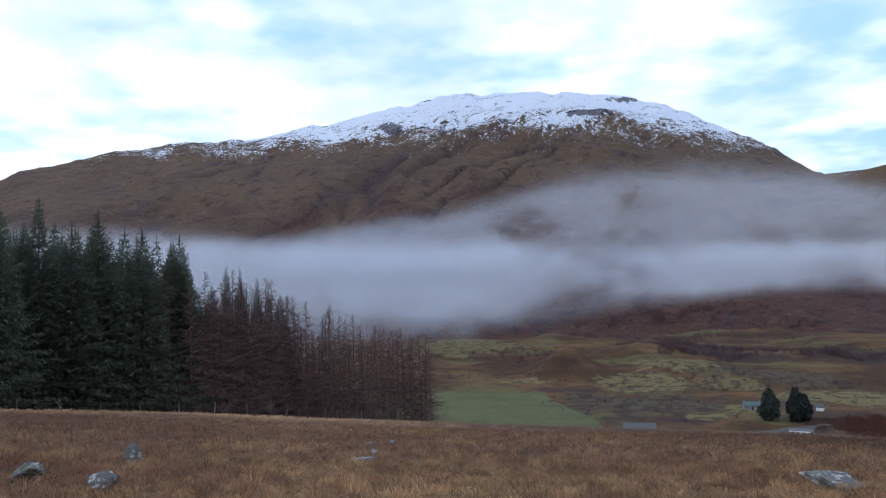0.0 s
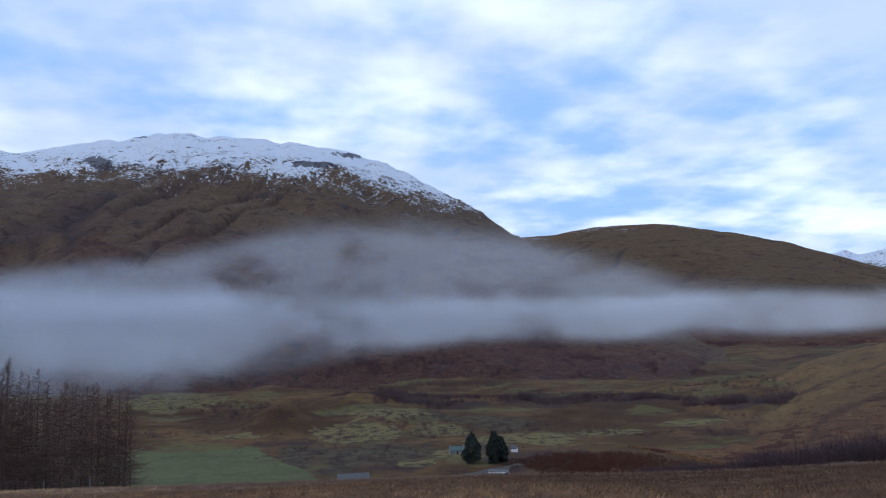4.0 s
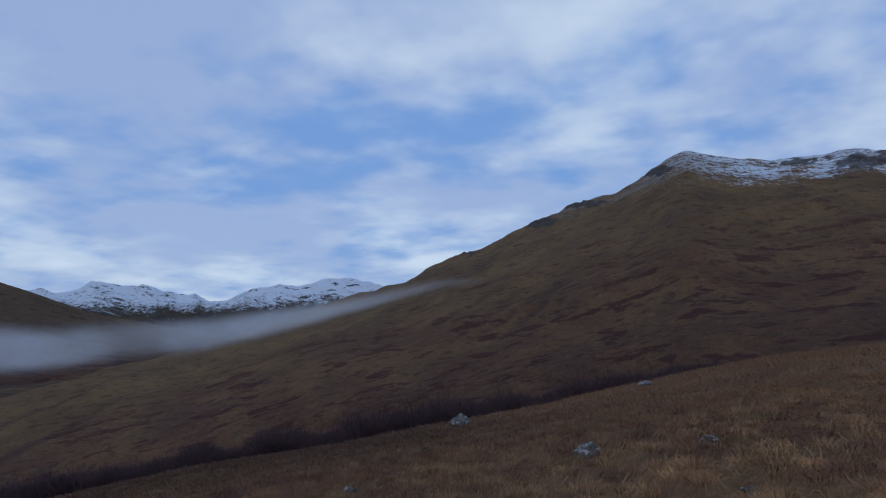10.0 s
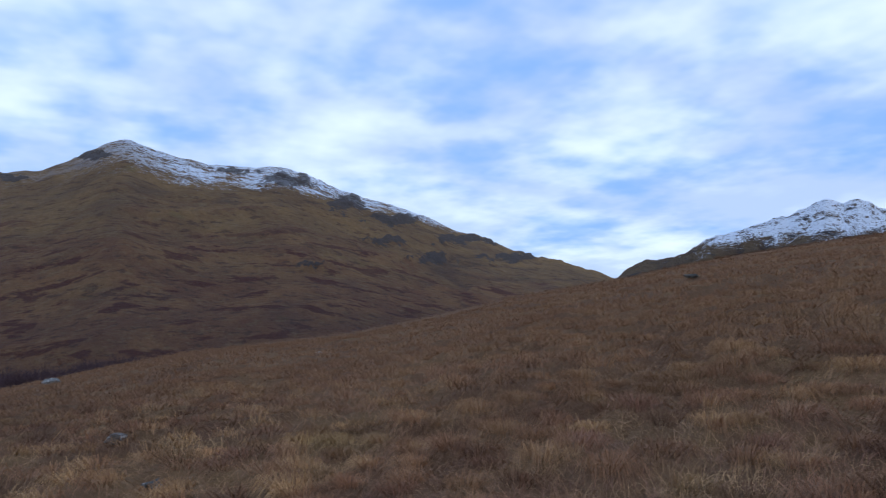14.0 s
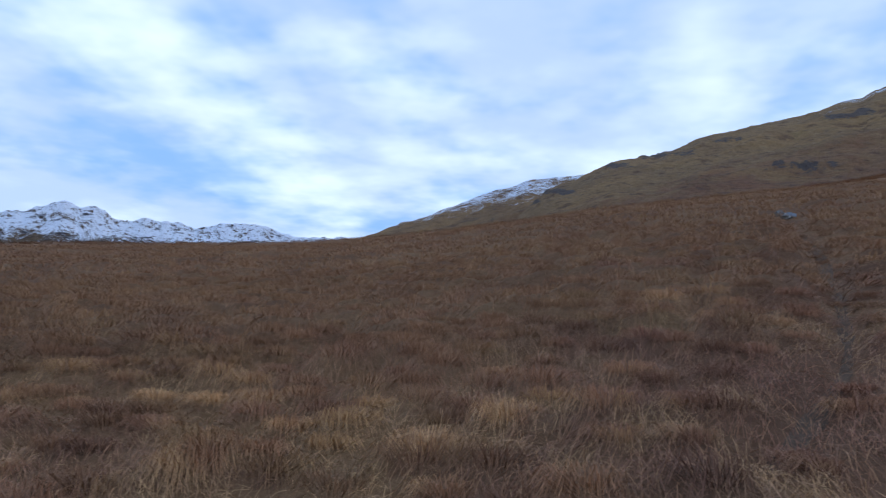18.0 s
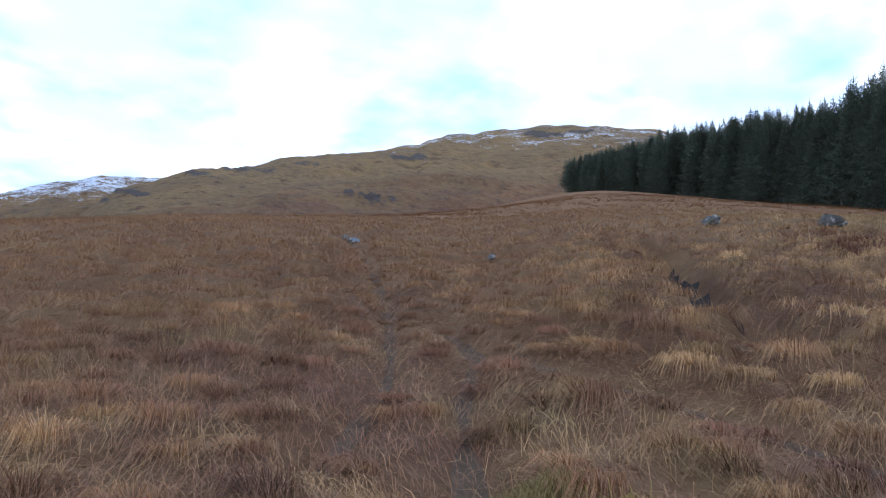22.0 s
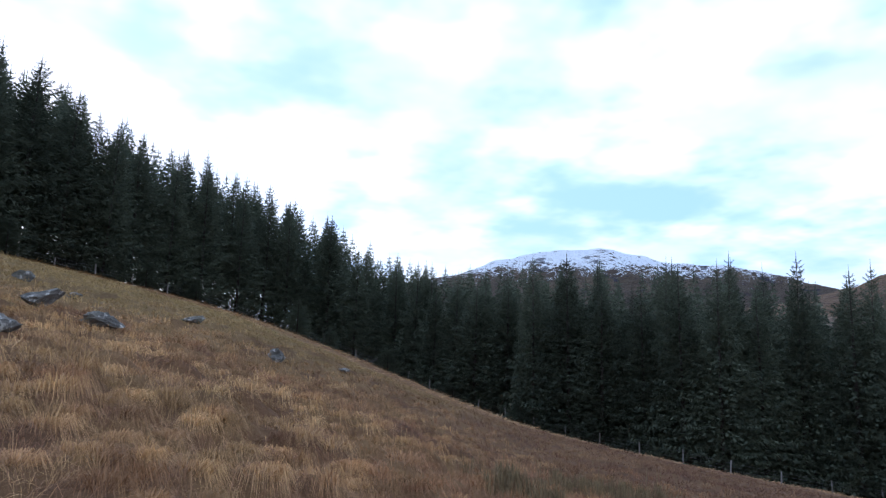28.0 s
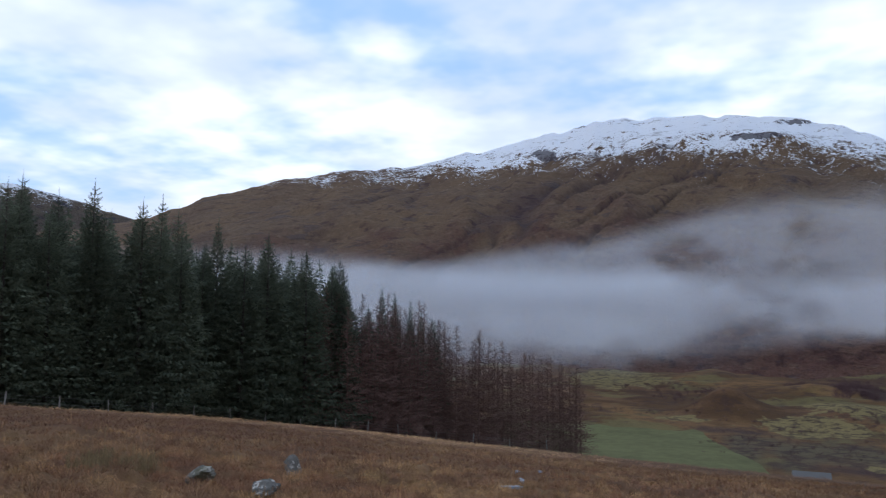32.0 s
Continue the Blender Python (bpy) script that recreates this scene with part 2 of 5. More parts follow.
def make_hill(name, size, line, soft, amount=1.0, grass=(1, 1, 1), crag=0.5, cap=1.6, drift=0.7, lee=None, bracken=0.9, tilt=0.0):
    """A mountainside: grass over red-brown lower slopes, bracken, darkened gullies, crags, and snow above the line."""
    n = Nodes(name, 0.95, 0.1)
    height = n.z()
    face, lay = n.nt.nodes.new("ShaderNodeAttribute"), n.nt.nodes.new("ShaderNodeAttribute")
    face.attribute_name, lay.attribute_name = "face", "lay"
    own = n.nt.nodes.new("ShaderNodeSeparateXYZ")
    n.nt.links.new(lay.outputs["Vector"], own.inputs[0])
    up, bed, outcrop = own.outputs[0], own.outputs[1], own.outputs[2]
    n.pos = face.outputs["Vector"]
    ragged = n.math("ADD", up, n.math("MULTIPLY", n.math("SUBTRACT", n.noise(0.11 / size, 4, 0.6, off=(2, 44, 0)), 0.5), 0.9))
    c = n.mix(n.step(ragged, 0.08, 0.55), (0.150, 0.074, 0.046), (0.165, 0.115, 0.058))
    c = n.mix(n.math("MULTIPLY", drift, 0.55), c, moor_colour(n, size * 0.8))
    # short dark dashes along the slope, and pale grass between them
    dark_dash = n.noise(0.62 / size, 5, 0.68, (0.75, 1.25, 1), off=(41, 6, 2))
    c = n.mix(n.math("MULTIPLY", n.step(dark_dash, 0.53, 0.63), 0.62), c, (0.070, 0.040, 0.032))
    c = n.mix(n.math("MULTIPLY", n.step(n.noise(0.9 / size, 5, 0.7, (0.6, 1.2, 1), off=(14, 66, 2)), 0.52, 0.66), 0.4), c, (0.25, 0.18, 0.095))
    patch = n.math("MULTIPLY", n.step(n.noise(0.26 / size, 5, 0.62, (0.6, 1.1, 1), off=(71, 5, 0)), 0.54, 0.60), n.step(ragged, 0.62, 0.22))
    c = n.mix(n.math("MULTIPLY", patch, bracken), c, (0.092, 0.035, 0.026))
    # gully beds shaded in the colour so the relief reads under flat light
    gully_shade = n.math("MULTIPLY", bed, n.math("ADD", 0.45, n.math("MULTIPLY", n.noise(0.8 / size, 4, 0.6), 0.8)), True)
    c = n.mix(n.math("MULTIPLY", gully_shade, 0.85), c, (0.050, 0.036, 0.038))
    rocky = n.noise(0.30 / size, 6, 0.68, (0.7, 1.3, 1), off=(17, 3, 9))
    rock = n.math("MAXIMUM", n.step(rocky, 0.58, 0.63), n.step(n.math("ADD", outcrop, n.math("MULTIPLY", n.math("SUBTRACT", n.noise(1.1 / size, 6, 0.75, (0.7, 1.4, 1), off=(5, 5, 0)), 0.5), 2.2)), 0.50, 0.58))
    c = n.mix(n.math("MULTIPLY", rock, n.math("MAXIMUM", crag, n.math("MULTIPLY", n.step(outcrop, 0.05, 0.3), 0.85))), c, n.mix(n.noise(1.6 / size, 5, 0.7), (0.030, 0.027, 0.028), (0.105, 0.095, 0.092)))
    c = n.gain(c, n.math("ADD", 0.12, n.math("ADD", n.math("MULTIPLY", n.noise(1.5 / size, 5, 0.7), 0.95), n.math("MULTIPLY", n.noise(5.0 / size, 4, 0.7), 0.85))))
    # tint of the bare slope; bluish tints paint distance haze into the colour
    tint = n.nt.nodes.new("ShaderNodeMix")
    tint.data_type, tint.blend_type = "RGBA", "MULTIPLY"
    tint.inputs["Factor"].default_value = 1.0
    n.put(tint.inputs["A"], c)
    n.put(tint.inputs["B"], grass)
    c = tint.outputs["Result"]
    east = n.nt.nodes.new("ShaderNodeSeparateXYZ")
    n.nt.links.new(n.geo.outputs["Position"], east.inputs[0])
    h = n.math("DIVIDE", n.math("ADD", n.math("SUBTRACT", height, line), n.math("MULTIPLY", east.outputs[0], tilt)), soft)
    # drifts lie in veins and pockets
    vein = n.math("SUBTRACT", 0.45, n.math("MULTIPLY", n.math("ABSOLUTE", n.math("SUBTRACT", n.noise(0.55 / size, 4, 0.6, off=(3, 9, 2)), 0.5)), 5.0))
    lie = n.math("ADD", n.math("ADD", n.math("MULTIPLY", n.math("SUBTRACT", n.noise(3.6 / size, 6, 0.78, (0.9, 1.1, 1), off=(7, 1, 4)), 0.5), 4.6), vein),
                 n.math("MULTIPLY", n.math("SUBTRACT", n.noise(0.2 / size, 3, 0.6, off=(27, 1, 4)), 0.5), 2.4))
    snow = n.step(n.math("ADD", n.math("MINIMUM", h, cap), lie), 0.45, 0.75)
    snow = n.math("MULTIPLY", n.math("MULTIPLY", snow, amount), n.math("SUBTRACT", 1.0, n.math("MULTIPLY", rock, n.math("MAXIMUM", crag, n.math("MULTIPLY", n.step(outcrop, 0.05, 0.3), 0.85)))))
    if lee:
        part_y = n.nt.nodes.new("ShaderNodeSeparateXYZ")
        n.nt.links.new(n.geo.outputs["Position"], part_y.inputs[0])
        snow = n.math("MULTIPLY", snow, n.math("ADD", 0.12, n.math("MULTIPLY", n.step(part_y.outputs[1], lee[0], lee[1]), 0.88)))
    c = n.mix(snow, c, (0.80, 0.83, 0.88))
    return n.bump(n.math("ADD", n.noise(1.0 / size, 6, 0.7), n.math("MULTIPLY", rocky, 2.0)), 1.2 * size, 0.8).done(c)


def make_plain(name, colour, rough, var=0.35, scale=3.0, spec=0.25, metal=0.0, bump=0.0, local=True):
    n = Nodes(name, rough, spec, metal)
    a, b = n.noise(scale, 5, 0.65, local=local), n.noise(scale * 0.2, 2, 0.5, local=local, off=(4, 2, 1))
    c = n.gain(colour, n.math("ADD", 1 - var, n.math("ADD", n.math("MULTIPLY", a, var), n.math("MULTIPLY", b, var))))
    if bump:
        n.bump(a, bump)
    return n.done(c)


def make_rock():
    n = Nodes("lichen_rock", 0.85, 0.3)
    a, b = n.noise(5.0, 8, 0.7), n.noise(1.6, 5, 0.6, off=(3, 8, 1))
    c = n.mix(n.step(b, 0.35, 0.65), (0.100, 0.094, 0.084), (0.195, 0.182, 0.162))
    c = n.mix(n.math("MULTIPLY", n.step(a, 0.54, 0.60), 0.85), c, (0.52, 0.49, 0.44))
    c = n.mix(n.math("MULTIPLY", n.step(n.noise(2.1, 5, 0.6, off=(9, 9, 9)), 0.56, 0.66), 0.6), c, (0.10, 0.10, 0.05))
    return n.bump(n.math("ADD", a, b), 0.06).done(c)


def make_needles(name, a, b, through=0.0):
    n = Nodes(name, 0.85, 0.08)
    info = n.nt.nodes.new("ShaderNodeObjectInfo")
    rnd = n.geo.outputs["Random Per Island"]
    c = n.mix(rnd, a, b)
    c = n.gain(c, n.math("ADD", 0.75, n.math("MULTIPLY", info.outputs["Random"], 0.5)))
    c = n.gain(c, n.math("ADD", 0.65, n.math("MULTIPLY", n.noise(0.5, 3), 0.7)))
    if through:
        thin, both = n.nt.nodes.new("ShaderNodeBsdfTranslucent"), n.nt.nodes.new("ShaderNodeMixShader")
        both.inputs[0].default_value = through
        n.put(thin.inputs["Color"], c)
        n.nt.links.new(n.b.outputs[0], both.inputs[1])
        n.nt.links.new(thin.outputs[0], both.inputs[2])
        n.nt.links.new(both.outputs[0], n.nt.nodes["Material Output"].inputs[0])
    return n.done(c)


def make_mist():
    n = Nodes("valley_mist", 1.0, 0.0)
    nt = n.nt
    uv = nt.nodes.new("ShaderNodeUVMap")
    s = nt.nodes.new("ShaderNodeSeparateXYZ")
    nt.links.new(uv.outputs[0], s.inputs[0])
    u, v = s.outputs[0], s.outputs[1]
    wisp = n.noise(0.011, 4, 0.5, (1, 1, 1.9))
    fine = n.noise(0.032, 3, 0.55, (1, 1, 1.5), off=(50, 9, 3))
    n2 = n.math("ADD", n.math("MULTIPLY", wisp, 0.7), n.math("MULTIPLY", fine, 0.3))
    ends = n.math("MULTIPLY", n.step(u, 0.0, 0.2), n.step(u, 1.0, 0.68))
    vv = n.math("ADD", v, n.math("MULTIPLY", n.math("SUBTRACT", n2, 0.5), 0.75))
    body = n.math("MULTIPLY", n.step(vv, -0.02, 0.62), n.step(vv, 0.98, 0.5))
    body = n.math("MULTIPLY", n.math("MULTIPLY", body, ends), n.math("MULTIPLY", n.step(v, 0.0, 0.35), n.step(v, 1.0, 0.75)))
    info = nt.nodes.new("ShaderNodeObjectInfo")
    dens = n.math("ADD", 0.12, n.math("MULTIPLY", n.step(n2, 0.38, 0.58), 1.15))
    alpha = n.math("MINIMUM", n.math("MULTIPLY", n.math("MULTIPLY", body, dens), info.outputs["Alpha"], True), 0.245)
    diff, trl, tra = nt.nodes.new("ShaderNodeBsdfDiffuse"), nt.nodes.new("ShaderNodeBsdfTranslucent"), nt.nodes.new("ShaderNodeBsdfTransparent")
    for sh in (diff, trl):
        sh.inputs["Color"].default_value = (0.92, 0.955, 1.0, 1)
    both, m = nt.nodes.new("ShaderNodeMixShader"), nt.nodes.new("ShaderNodeMixShader")
    both.inputs[0].default_value = 0.5
    nt.links.new(diff.outputs[0], both.inputs[1])
    nt.links.new(trl.outputs[0], both.inputs[2])
    nt.links.new(alpha, m.inputs[0])
    nt.links.new(tra.outputs[0], m.inputs[1])
    nt.links.new(both.outputs[0], m.inputs[2])
    nt.links.new(m.outputs[0], nt.nodes["Material Output"].inputs[0])
    return n.m


MOOR = make_moor()
BLADE = make_blade("dead_grass_blade")
ROCK = make_rock()
SPRUCE = make_needles("spruce_needles", (0.070, 0.084, 0.060), (0.126, 0.142, 0.098), 0.35)
YEW = make_needles("dark_evergreen", (0.034, 0.041, 0.036), (0.060, 0.068, 0.056))
LARCH = make_needles("larch_twigs", (0.120, 0.070, 0.059), (0.20, 0.120, 0.098))
THICKET = make_needles("bare_birch_twigs", (0.074, 0.046, 0.050), (0.132, 0.080, 0.080))
BARK = make_plain("conifer_bark", (0.055, 0.042, 0.036), 0.9, 0.5, 4.0)
POST = make_plain("weathered_wood", (0.24, 0.22, 0.20), 0.85, 0.4, 8.0)
WIRE = make_plain("fence_wire", (0.25, 0.25, 0.26), 0.5, 0.1, 2.0, metal=0.8)
MIST = make_mist()
PASTURE = make_plain("sheep_pasture", (0.100, 0.100, 0.044), 0.95, 0.75, 0.3, 0.1, local=False)
REDBARK = make_plain("larch_bark", (0.12, 0.07, 0.055), 0.9, 0.5, 4.0)
TARMAC = make_plain("track_surface", (0.085, 0.072, 0.062), 0.9, 0.3, 1.0, local=False)
WHITE = make_plain("white_cladding", (0.78, 0.79, 0.80), 0.5, 0.12, 1.0)
GLASS = make_plain("dark_window_glass", (0.03, 0.035, 0.04), 0.08, 0.1, 1.0, 0.5)
STONEWALL = make_plain("rubble_stone", (0.26, 0.25, 0.24), 0.9, 0.5, 2.0, bump=0.05)
TIN = make_plain("grey_sheet_roof", (0.095, 0.092, 0.088), 0.5, 0.25, 0.8)
GREENROOF = make_plain("green_sheet_roof", (0.085, 0.125, 0.11), 0.6, 0.25, 0.8)
ICE = make_plain("ice_and_water", (0.26, 0.30, 0.35), 0.25, 0.3, 4.0, 0.5)
PEAT = make_plain("wet_peat", (0.045, 0.034, 0.028), 0.9, 0.6, 9.0, 0.05, bump=0.03, local=False)


# ---- shared tools ----
def lattice(ix, iy, seed):
    h = (ix * 374761393 + iy * 668265263 + seed * 974634777) & 0x7FFFFFFF
    h = ((h ^ (h >> 13)) * 1274126177) & 0x7FFFFFFF
    return ((h ^ (h >> 16)) & 0xFFFF) / 65535.0


def vnoise(x, y, seed=0):
    x, y = np.asarray(x, float), np.asarray(y, float)
    ix, iy = np.floor(x).astype(np.int64), np.floor(y).astype(np.int64)
    fx, fy = x - ix, y - iy
    fx, fy = fx * fx * (3 - 2 * fx), fy * fy * (3 - 2 * fy)
    a, b = lattice(ix, iy, seed), lattice(ix + 1, iy, seed)
    c, d = lattice(ix, iy + 1, seed), lattice(ix + 1, iy + 1, seed)
    return (a + (b - a) * fx) * (1 - fy) + (c + (d - c) * fx) * fy - 0.5


def fbm(x, y, octaves=4, seed=0, gain=0.5):
    s, a = 0, 1.0
    for o in range(octaves):
        s = s + a * vnoise(x * 2 ** o + 13.7 * o, y * 2 ** o - 7.3 * o, seed + o)
        a *= gain
    return s


def mesh_of(name, verts, faces, material, smooth=False):
    """A mesh from arrays of corners and of faces with one number of corners."""
    me = bpy.data.meshes.new(name)
    verts, faces = np.asarray(verts, np.float32), np.asarray(faces, np.int32)
    k = faces.shape[1]
    me.vertices.add(len(verts))
    me.vertices.foreach_set("co", verts.ravel())
    me.loops.add(faces.size)
    me.loops.foreach_set("vertex_index", faces.ravel())
    me.polygons.add(len(faces))
    me.polygons.foreach_set("loop_start", np.arange(0, faces.size, k, dtype=np.int32))
    me.polygons.foreach_set("use_smooth", np.full(len(faces), smooth))
    me.update(calc_edges=True)
    me.materials.append(material)
    return me


def sheet(name, X, Y, Z, material, close=False):
    """A smooth sheet over a grid of points."""
    n, m = X.shape
    idx = np.arange(n * m).reshape(n, m)
    if close:
        idx = np.vstack([idx, idx[:1]])
    f = np.stack([idx[:-1, :-1], idx[1:, :-1], idx[1:, 1:], idx[:-1, 1:]], -1).reshape(-1, 4)
    return mesh_of(name, np.stack([X, Y, Z], -1).reshape(-1, 3), f, material, True)


def part(name, data, material, parent, label=""):
    """One mesh object under a thing or a part, from a bmesh or a ready mesh."""
    if isinstance(data, bmesh.types.BMesh):
        me = bpy.data.meshes.new(name)
        data.to_mesh(me)
        data.free()
        me.materials.append(material)
    else:
        me = data
    ob = new(name, me)
    ob.parent = parent
    return tagged(ob, label)


def xy(az, r):
    a = np.radians(az)
    return r * np.sin(a), r * np.cos(a)


def polar(x, y):
    return np.degrees(np.arctan2(x, y)), np.hypot(x, y)


# ---- the lie of the land, by bearing from the camera's stand (degrees clockwise from the valley view) ----
# the near brow: bearing, rise of the slope in degrees
BROW = [(-180, 9.0), (-172, 10.3), (-163, 11.3), (-154, 11.9), (-146, 12.9), (-140, 14.6), (-133, 14.1), (-129, 13.5), (-120, 12.4),
        (-109, 10.0), (-100, 8.4), (-90, 6.8), (-86, 6.3), (-76, 4.1), (-68, 1.2), (-58, -2.6), (-52, -4.2), (-41, -6.1), (-30, -7.2),
        (-22, -8.2), (-14, -9.1), (-7, -9.9), (0, -10.4), (6, -10.8), (15, -11.1), (26, -11.1), (35, -11.0), (43, -10.6), (56, -9.1),
        (61, -8.2), (69, -7.7), (77, -6.6), (86, -5.3), (94, -3.6), (102, -2.0), (110, -1.0), (116, -0.4), (124, 1.3), (128, 2.5),
        (135, 3.3), (142, 4.8), (152, 6.0), (165, 7.0), (171, 7.7), (180, 9.0)]
# and its distance in metres
REACH = [(-180, 60), (-163, 55), (-152, 75), (-146, 160), (-140, 310), (-129, 180), (-120, 118), (-113, 90), (-100, 76), (-90, 88),
         (-76, 102), (-66, 104), (-50, 80), (-41, 74), (-24, 88), (-14, 95), (0, 97), (15, 78), (35, 72), (60, 66), (80, 60), (102, 60),
         (124, 70), (152, 80), (171, 70), (180, 60)]
# level of the land behind the brow, under the eye, and how far off it settles
BEHIND = [(-180, -8, 200), (-146, 0, 300), (-110, -6, 300), (-66, -12, 200), (-40, -40, 200), (-14, -47, 180), (0, -47.6, 150), (45, -47.6, 150),
          (60, -40, 150), (75, -22, 90), (95, -13, 60), (115, -10, 60), (140, -12, 200), (180, -8, 200)]


def knots(table, az, col=1):
    t = np.array(table, float)
    return np.interp((np.asarray(az) + 180) % 360 - 180, t[:, 0], t[:, col])


SOFT = np.arange(-4, 4.1, 1.0)


def soft_knots(table, az, col=1):
    return sum(knots(table, az + d, col) for d in SOFT) / len(SOFT)


# worn and cut lines on the moor, in metres
PATH = [(-1.57, -4.0), (-2.09, -4.65), (-2.81, -5.64), (-3.18, -6.35), (-4.3, -8.8), (-6.4, -13.9), (-7.7, -18.1), (-10.5, -23.0)]
FORK = [(-2.0, -3.0), (-2.55, -4.0), (-3.15, -5.0), (-3.6, -5.6), (-4.03, -6.1), (-4.3, -7.2)]
SIDE_PATH = [(-4.03, -6.1), (-4.1, -4.9), (-4.25, -3.9), (-4.3, -2.5), (-4.3, -1.35), (-4.3, 0.2)]
DITCH = [(-13.0, -12.2), (-11.4, -10.0), (-9.9, -8.4), (-7.7, -5.7), (-6.8, -4.4)]


def off_line(x, y, line):
    """Distance to a bent line."""
    d = np.full(np.shape(x), 1e9)
    for (ax, ay), (bx, by) in zip(line, line[1:]):
        t = np.clip(((x - ax) * (bx - ax) + (y - ay) * (by - ay)) / ((bx - ax) ** 2 + (by - ay) ** 2), 0, 1)
        d = np.minimum(d, np.hypot(x - ax - t * (bx - ax), y - ay - t * (by - ay)))
    return d


TUSSOCK = 0.50
# how much pale straw grows, by bearing
STRAW_BY = [(-180, 0.5), (-150, 0.5), (-132, 0.85), (-112, 1.0), (-75, 1.0), (-55, 0.75), (-30, 0.5), (0, 0.6), (30, 0.45), (60, 0.2), (90, 0.12), (118, 0.2), (132, 0.45), (150, 0.5), (180, 0.5)]


def mound_at(x, y):
    """Height of the tussock mounds at a place."""
    az, r = polar(x, y)
    return (0.12 + 0.22 * knots(STRAW_BY, az)) * np.clip(1.6 - r / 45, 0, 1)


def off_paths(x, y):
    return np.minimum(np.minimum(off_line(x, y, PATH), off_line(x, y, SIDE_PATH)), off_line(x, y, FORK))




def tussock_at(ix, iy):
    """The one tussock of a square of the moor: its middle and its size."""
    cx = (ix + 0.1 + 0.8 * lattice(ix, iy, 101)) * TUSSOCK
    cy = (iy + 0.1 + 0.8 * lattice(ix, iy, 102)) * TUSSOCK
    return cx, cy, 0.5 + 0.7 * lattice(ix, iy, 103) ** 1.5


def mounds(x, y):
    """Round-topped tussock mounds with narrow hollows between them."""
    ix, iy = np.floor(x / TUSSOCK).astype(np.int64), np.floor(y / TUSSOCK).astype(np.int64)
    top = np.zeros(np.shape(x))
    for i in (-1, 0, 1):
        for j in (-1, 0, 1):
            cx, cy, s = tussock_at(ix + i, iy + j)
            d2 = ((x - cx) ** 2 + (y - cy) ** 2) / (0.36 * np.sqrt(s)) ** 2
            top = np.maximum(top, s * np.sqrt(np.maximum(1 - d2, 0)))
    flat = np.minimum(off_paths(x, y), off_line(x, y, DITCH))
    return mound_at(x, y) * (top - 0.27) * np.clip((flat - 0.15) / 0.4, 0, 1)


def ground(x, y):
    """Height of the ground sheet."""
    az, r = polar(np.asarray(x, float), np.asarray(y, float))
    e, R = np.tan(np.radians(soft_knots(BROW, az))), soft_knots(REACH, az)
    near = r * e - EYE * np.maximum(1 - r / R, 0) ** 2 + EYE
    z1 = R * e + EYE
    level, run = soft_knots(BEHIND, az), soft_knots(BEHIND, az, 2)
    d = np.maximum(r - R, 0)
    t = np.clip(d / run, 0, 1)
    far = (z1 + d * e) * (1 - t * t * (3 - 2 * t)) + (level + EYE + np.where(level > -30, z1, 0)) * (t * t * (3 - 2 * t))
    far = far + np.maximum(r - 650, 0) * 0.012
    z = np.where(r < R, near, far)
    amp = np.clip((r - 1.5) / 8, 0, 1)
    z = z + amp * (0.10 * fbm(x * 0.5, y * 0.5, 2, 3) + mounds(x, y) + np.clip(r / 30 - 0.4, 0, 0.28) * fbm(x * 0.42, y * 0.42, 3, 29) * np.clip(1.15 - r / R, 0, 1) + 0.35 * np.clip(r / 40, 0, 1) * fbm(x * 0.11, y * 0.11, 3, 9) * np.clip(1.3 - r / R, 0, 1))
    wob = 0.25 * vnoise(x * 0.9, y * 0.9, 88)
    cut = 0.75 * np.exp(-(np.maximum(off_line(x, y, DITCH) + wob, 0) / 0.48) ** 2) + 0.10 * np.exp(-(np.minimum(off_line(x, y, PATH), off_line(x, y, FORK)) / 0.2) ** 2) + 0.06 * np.exp(-(off_line(x, y, SIDE_PATH) / 0.35) ** 2)
    z = z - cut
    for a, d, h, w, deep in () if np.max(r) < 250 else ((17.6, 385, 4.5, 36, 30), (10.2, 384, 11.0, 15, 20), (28.5, 330, 2.0, 22, 16), (15.5, 470, 5, 26, 30)):
        px, py = d * math.sin(radians(a)), d * math.cos(radians(a))
        ux, uy = math.sin(radians(a)), math.cos(radians(a))
        far_by, off_by = (x - px) * ux + (y - py) * uy, (x - px) * uy - (y - py) * ux
        z = z + h * np.exp(-(far_by / deep) ** 2 - (off_by / w) ** 2)
    hum = np.clip((r - 290) / 120, 0, 1)
    return z + hum * (6.0 * fbm(x * 0.013, y * 0.013, 4, 21) + 1.6 * fbm(x * 0.06, y * 0.06, 3, 23) + 14.0 * np.maximum(fbm(x * 0.011, y * 0.011, 2, 25) - 0.10, 0))


# growth on the glen floor: bearing, distance, half width in degrees, half depth in metres
GRAZED_SPOTS = [(15.5, 352, 3.6, 24), (18.2, 388, 3.4, 26), (21.6, 352, 2.6, 13), (28.8, 320, 3.4, 20), (22.4, 520, 1.8, 12), (27.0, 540, 1.6, 9),
                (3.0, 560, 3.4, 95), (7.2, 352, 2.0, 6), (34.5, 345, 3.0, 12), (41, 372, 2.2, 9), (22.6, 288, 1.3, 8), (20.0, 268, 1.4, 6)]
SCRUB_SPOTS = [(19.6, 480, 2.8, 36), (23.2, 452, 2.2, 22), (29.8, 480, 2.6, 40), (36.5, 470, 3.6, 26), (44, 440, 4, 24), (10.2, 330, 2.6, 8), (18.0, 262, 4.0, 9),
               (31, 262, 4.5, 26), (50, 400, 4, 26)]
ROUGH_SPOTS = [(14.5, 290, 7.0, 34), (26, 300, 3.0, 14), (24, 380, 7, 20)]


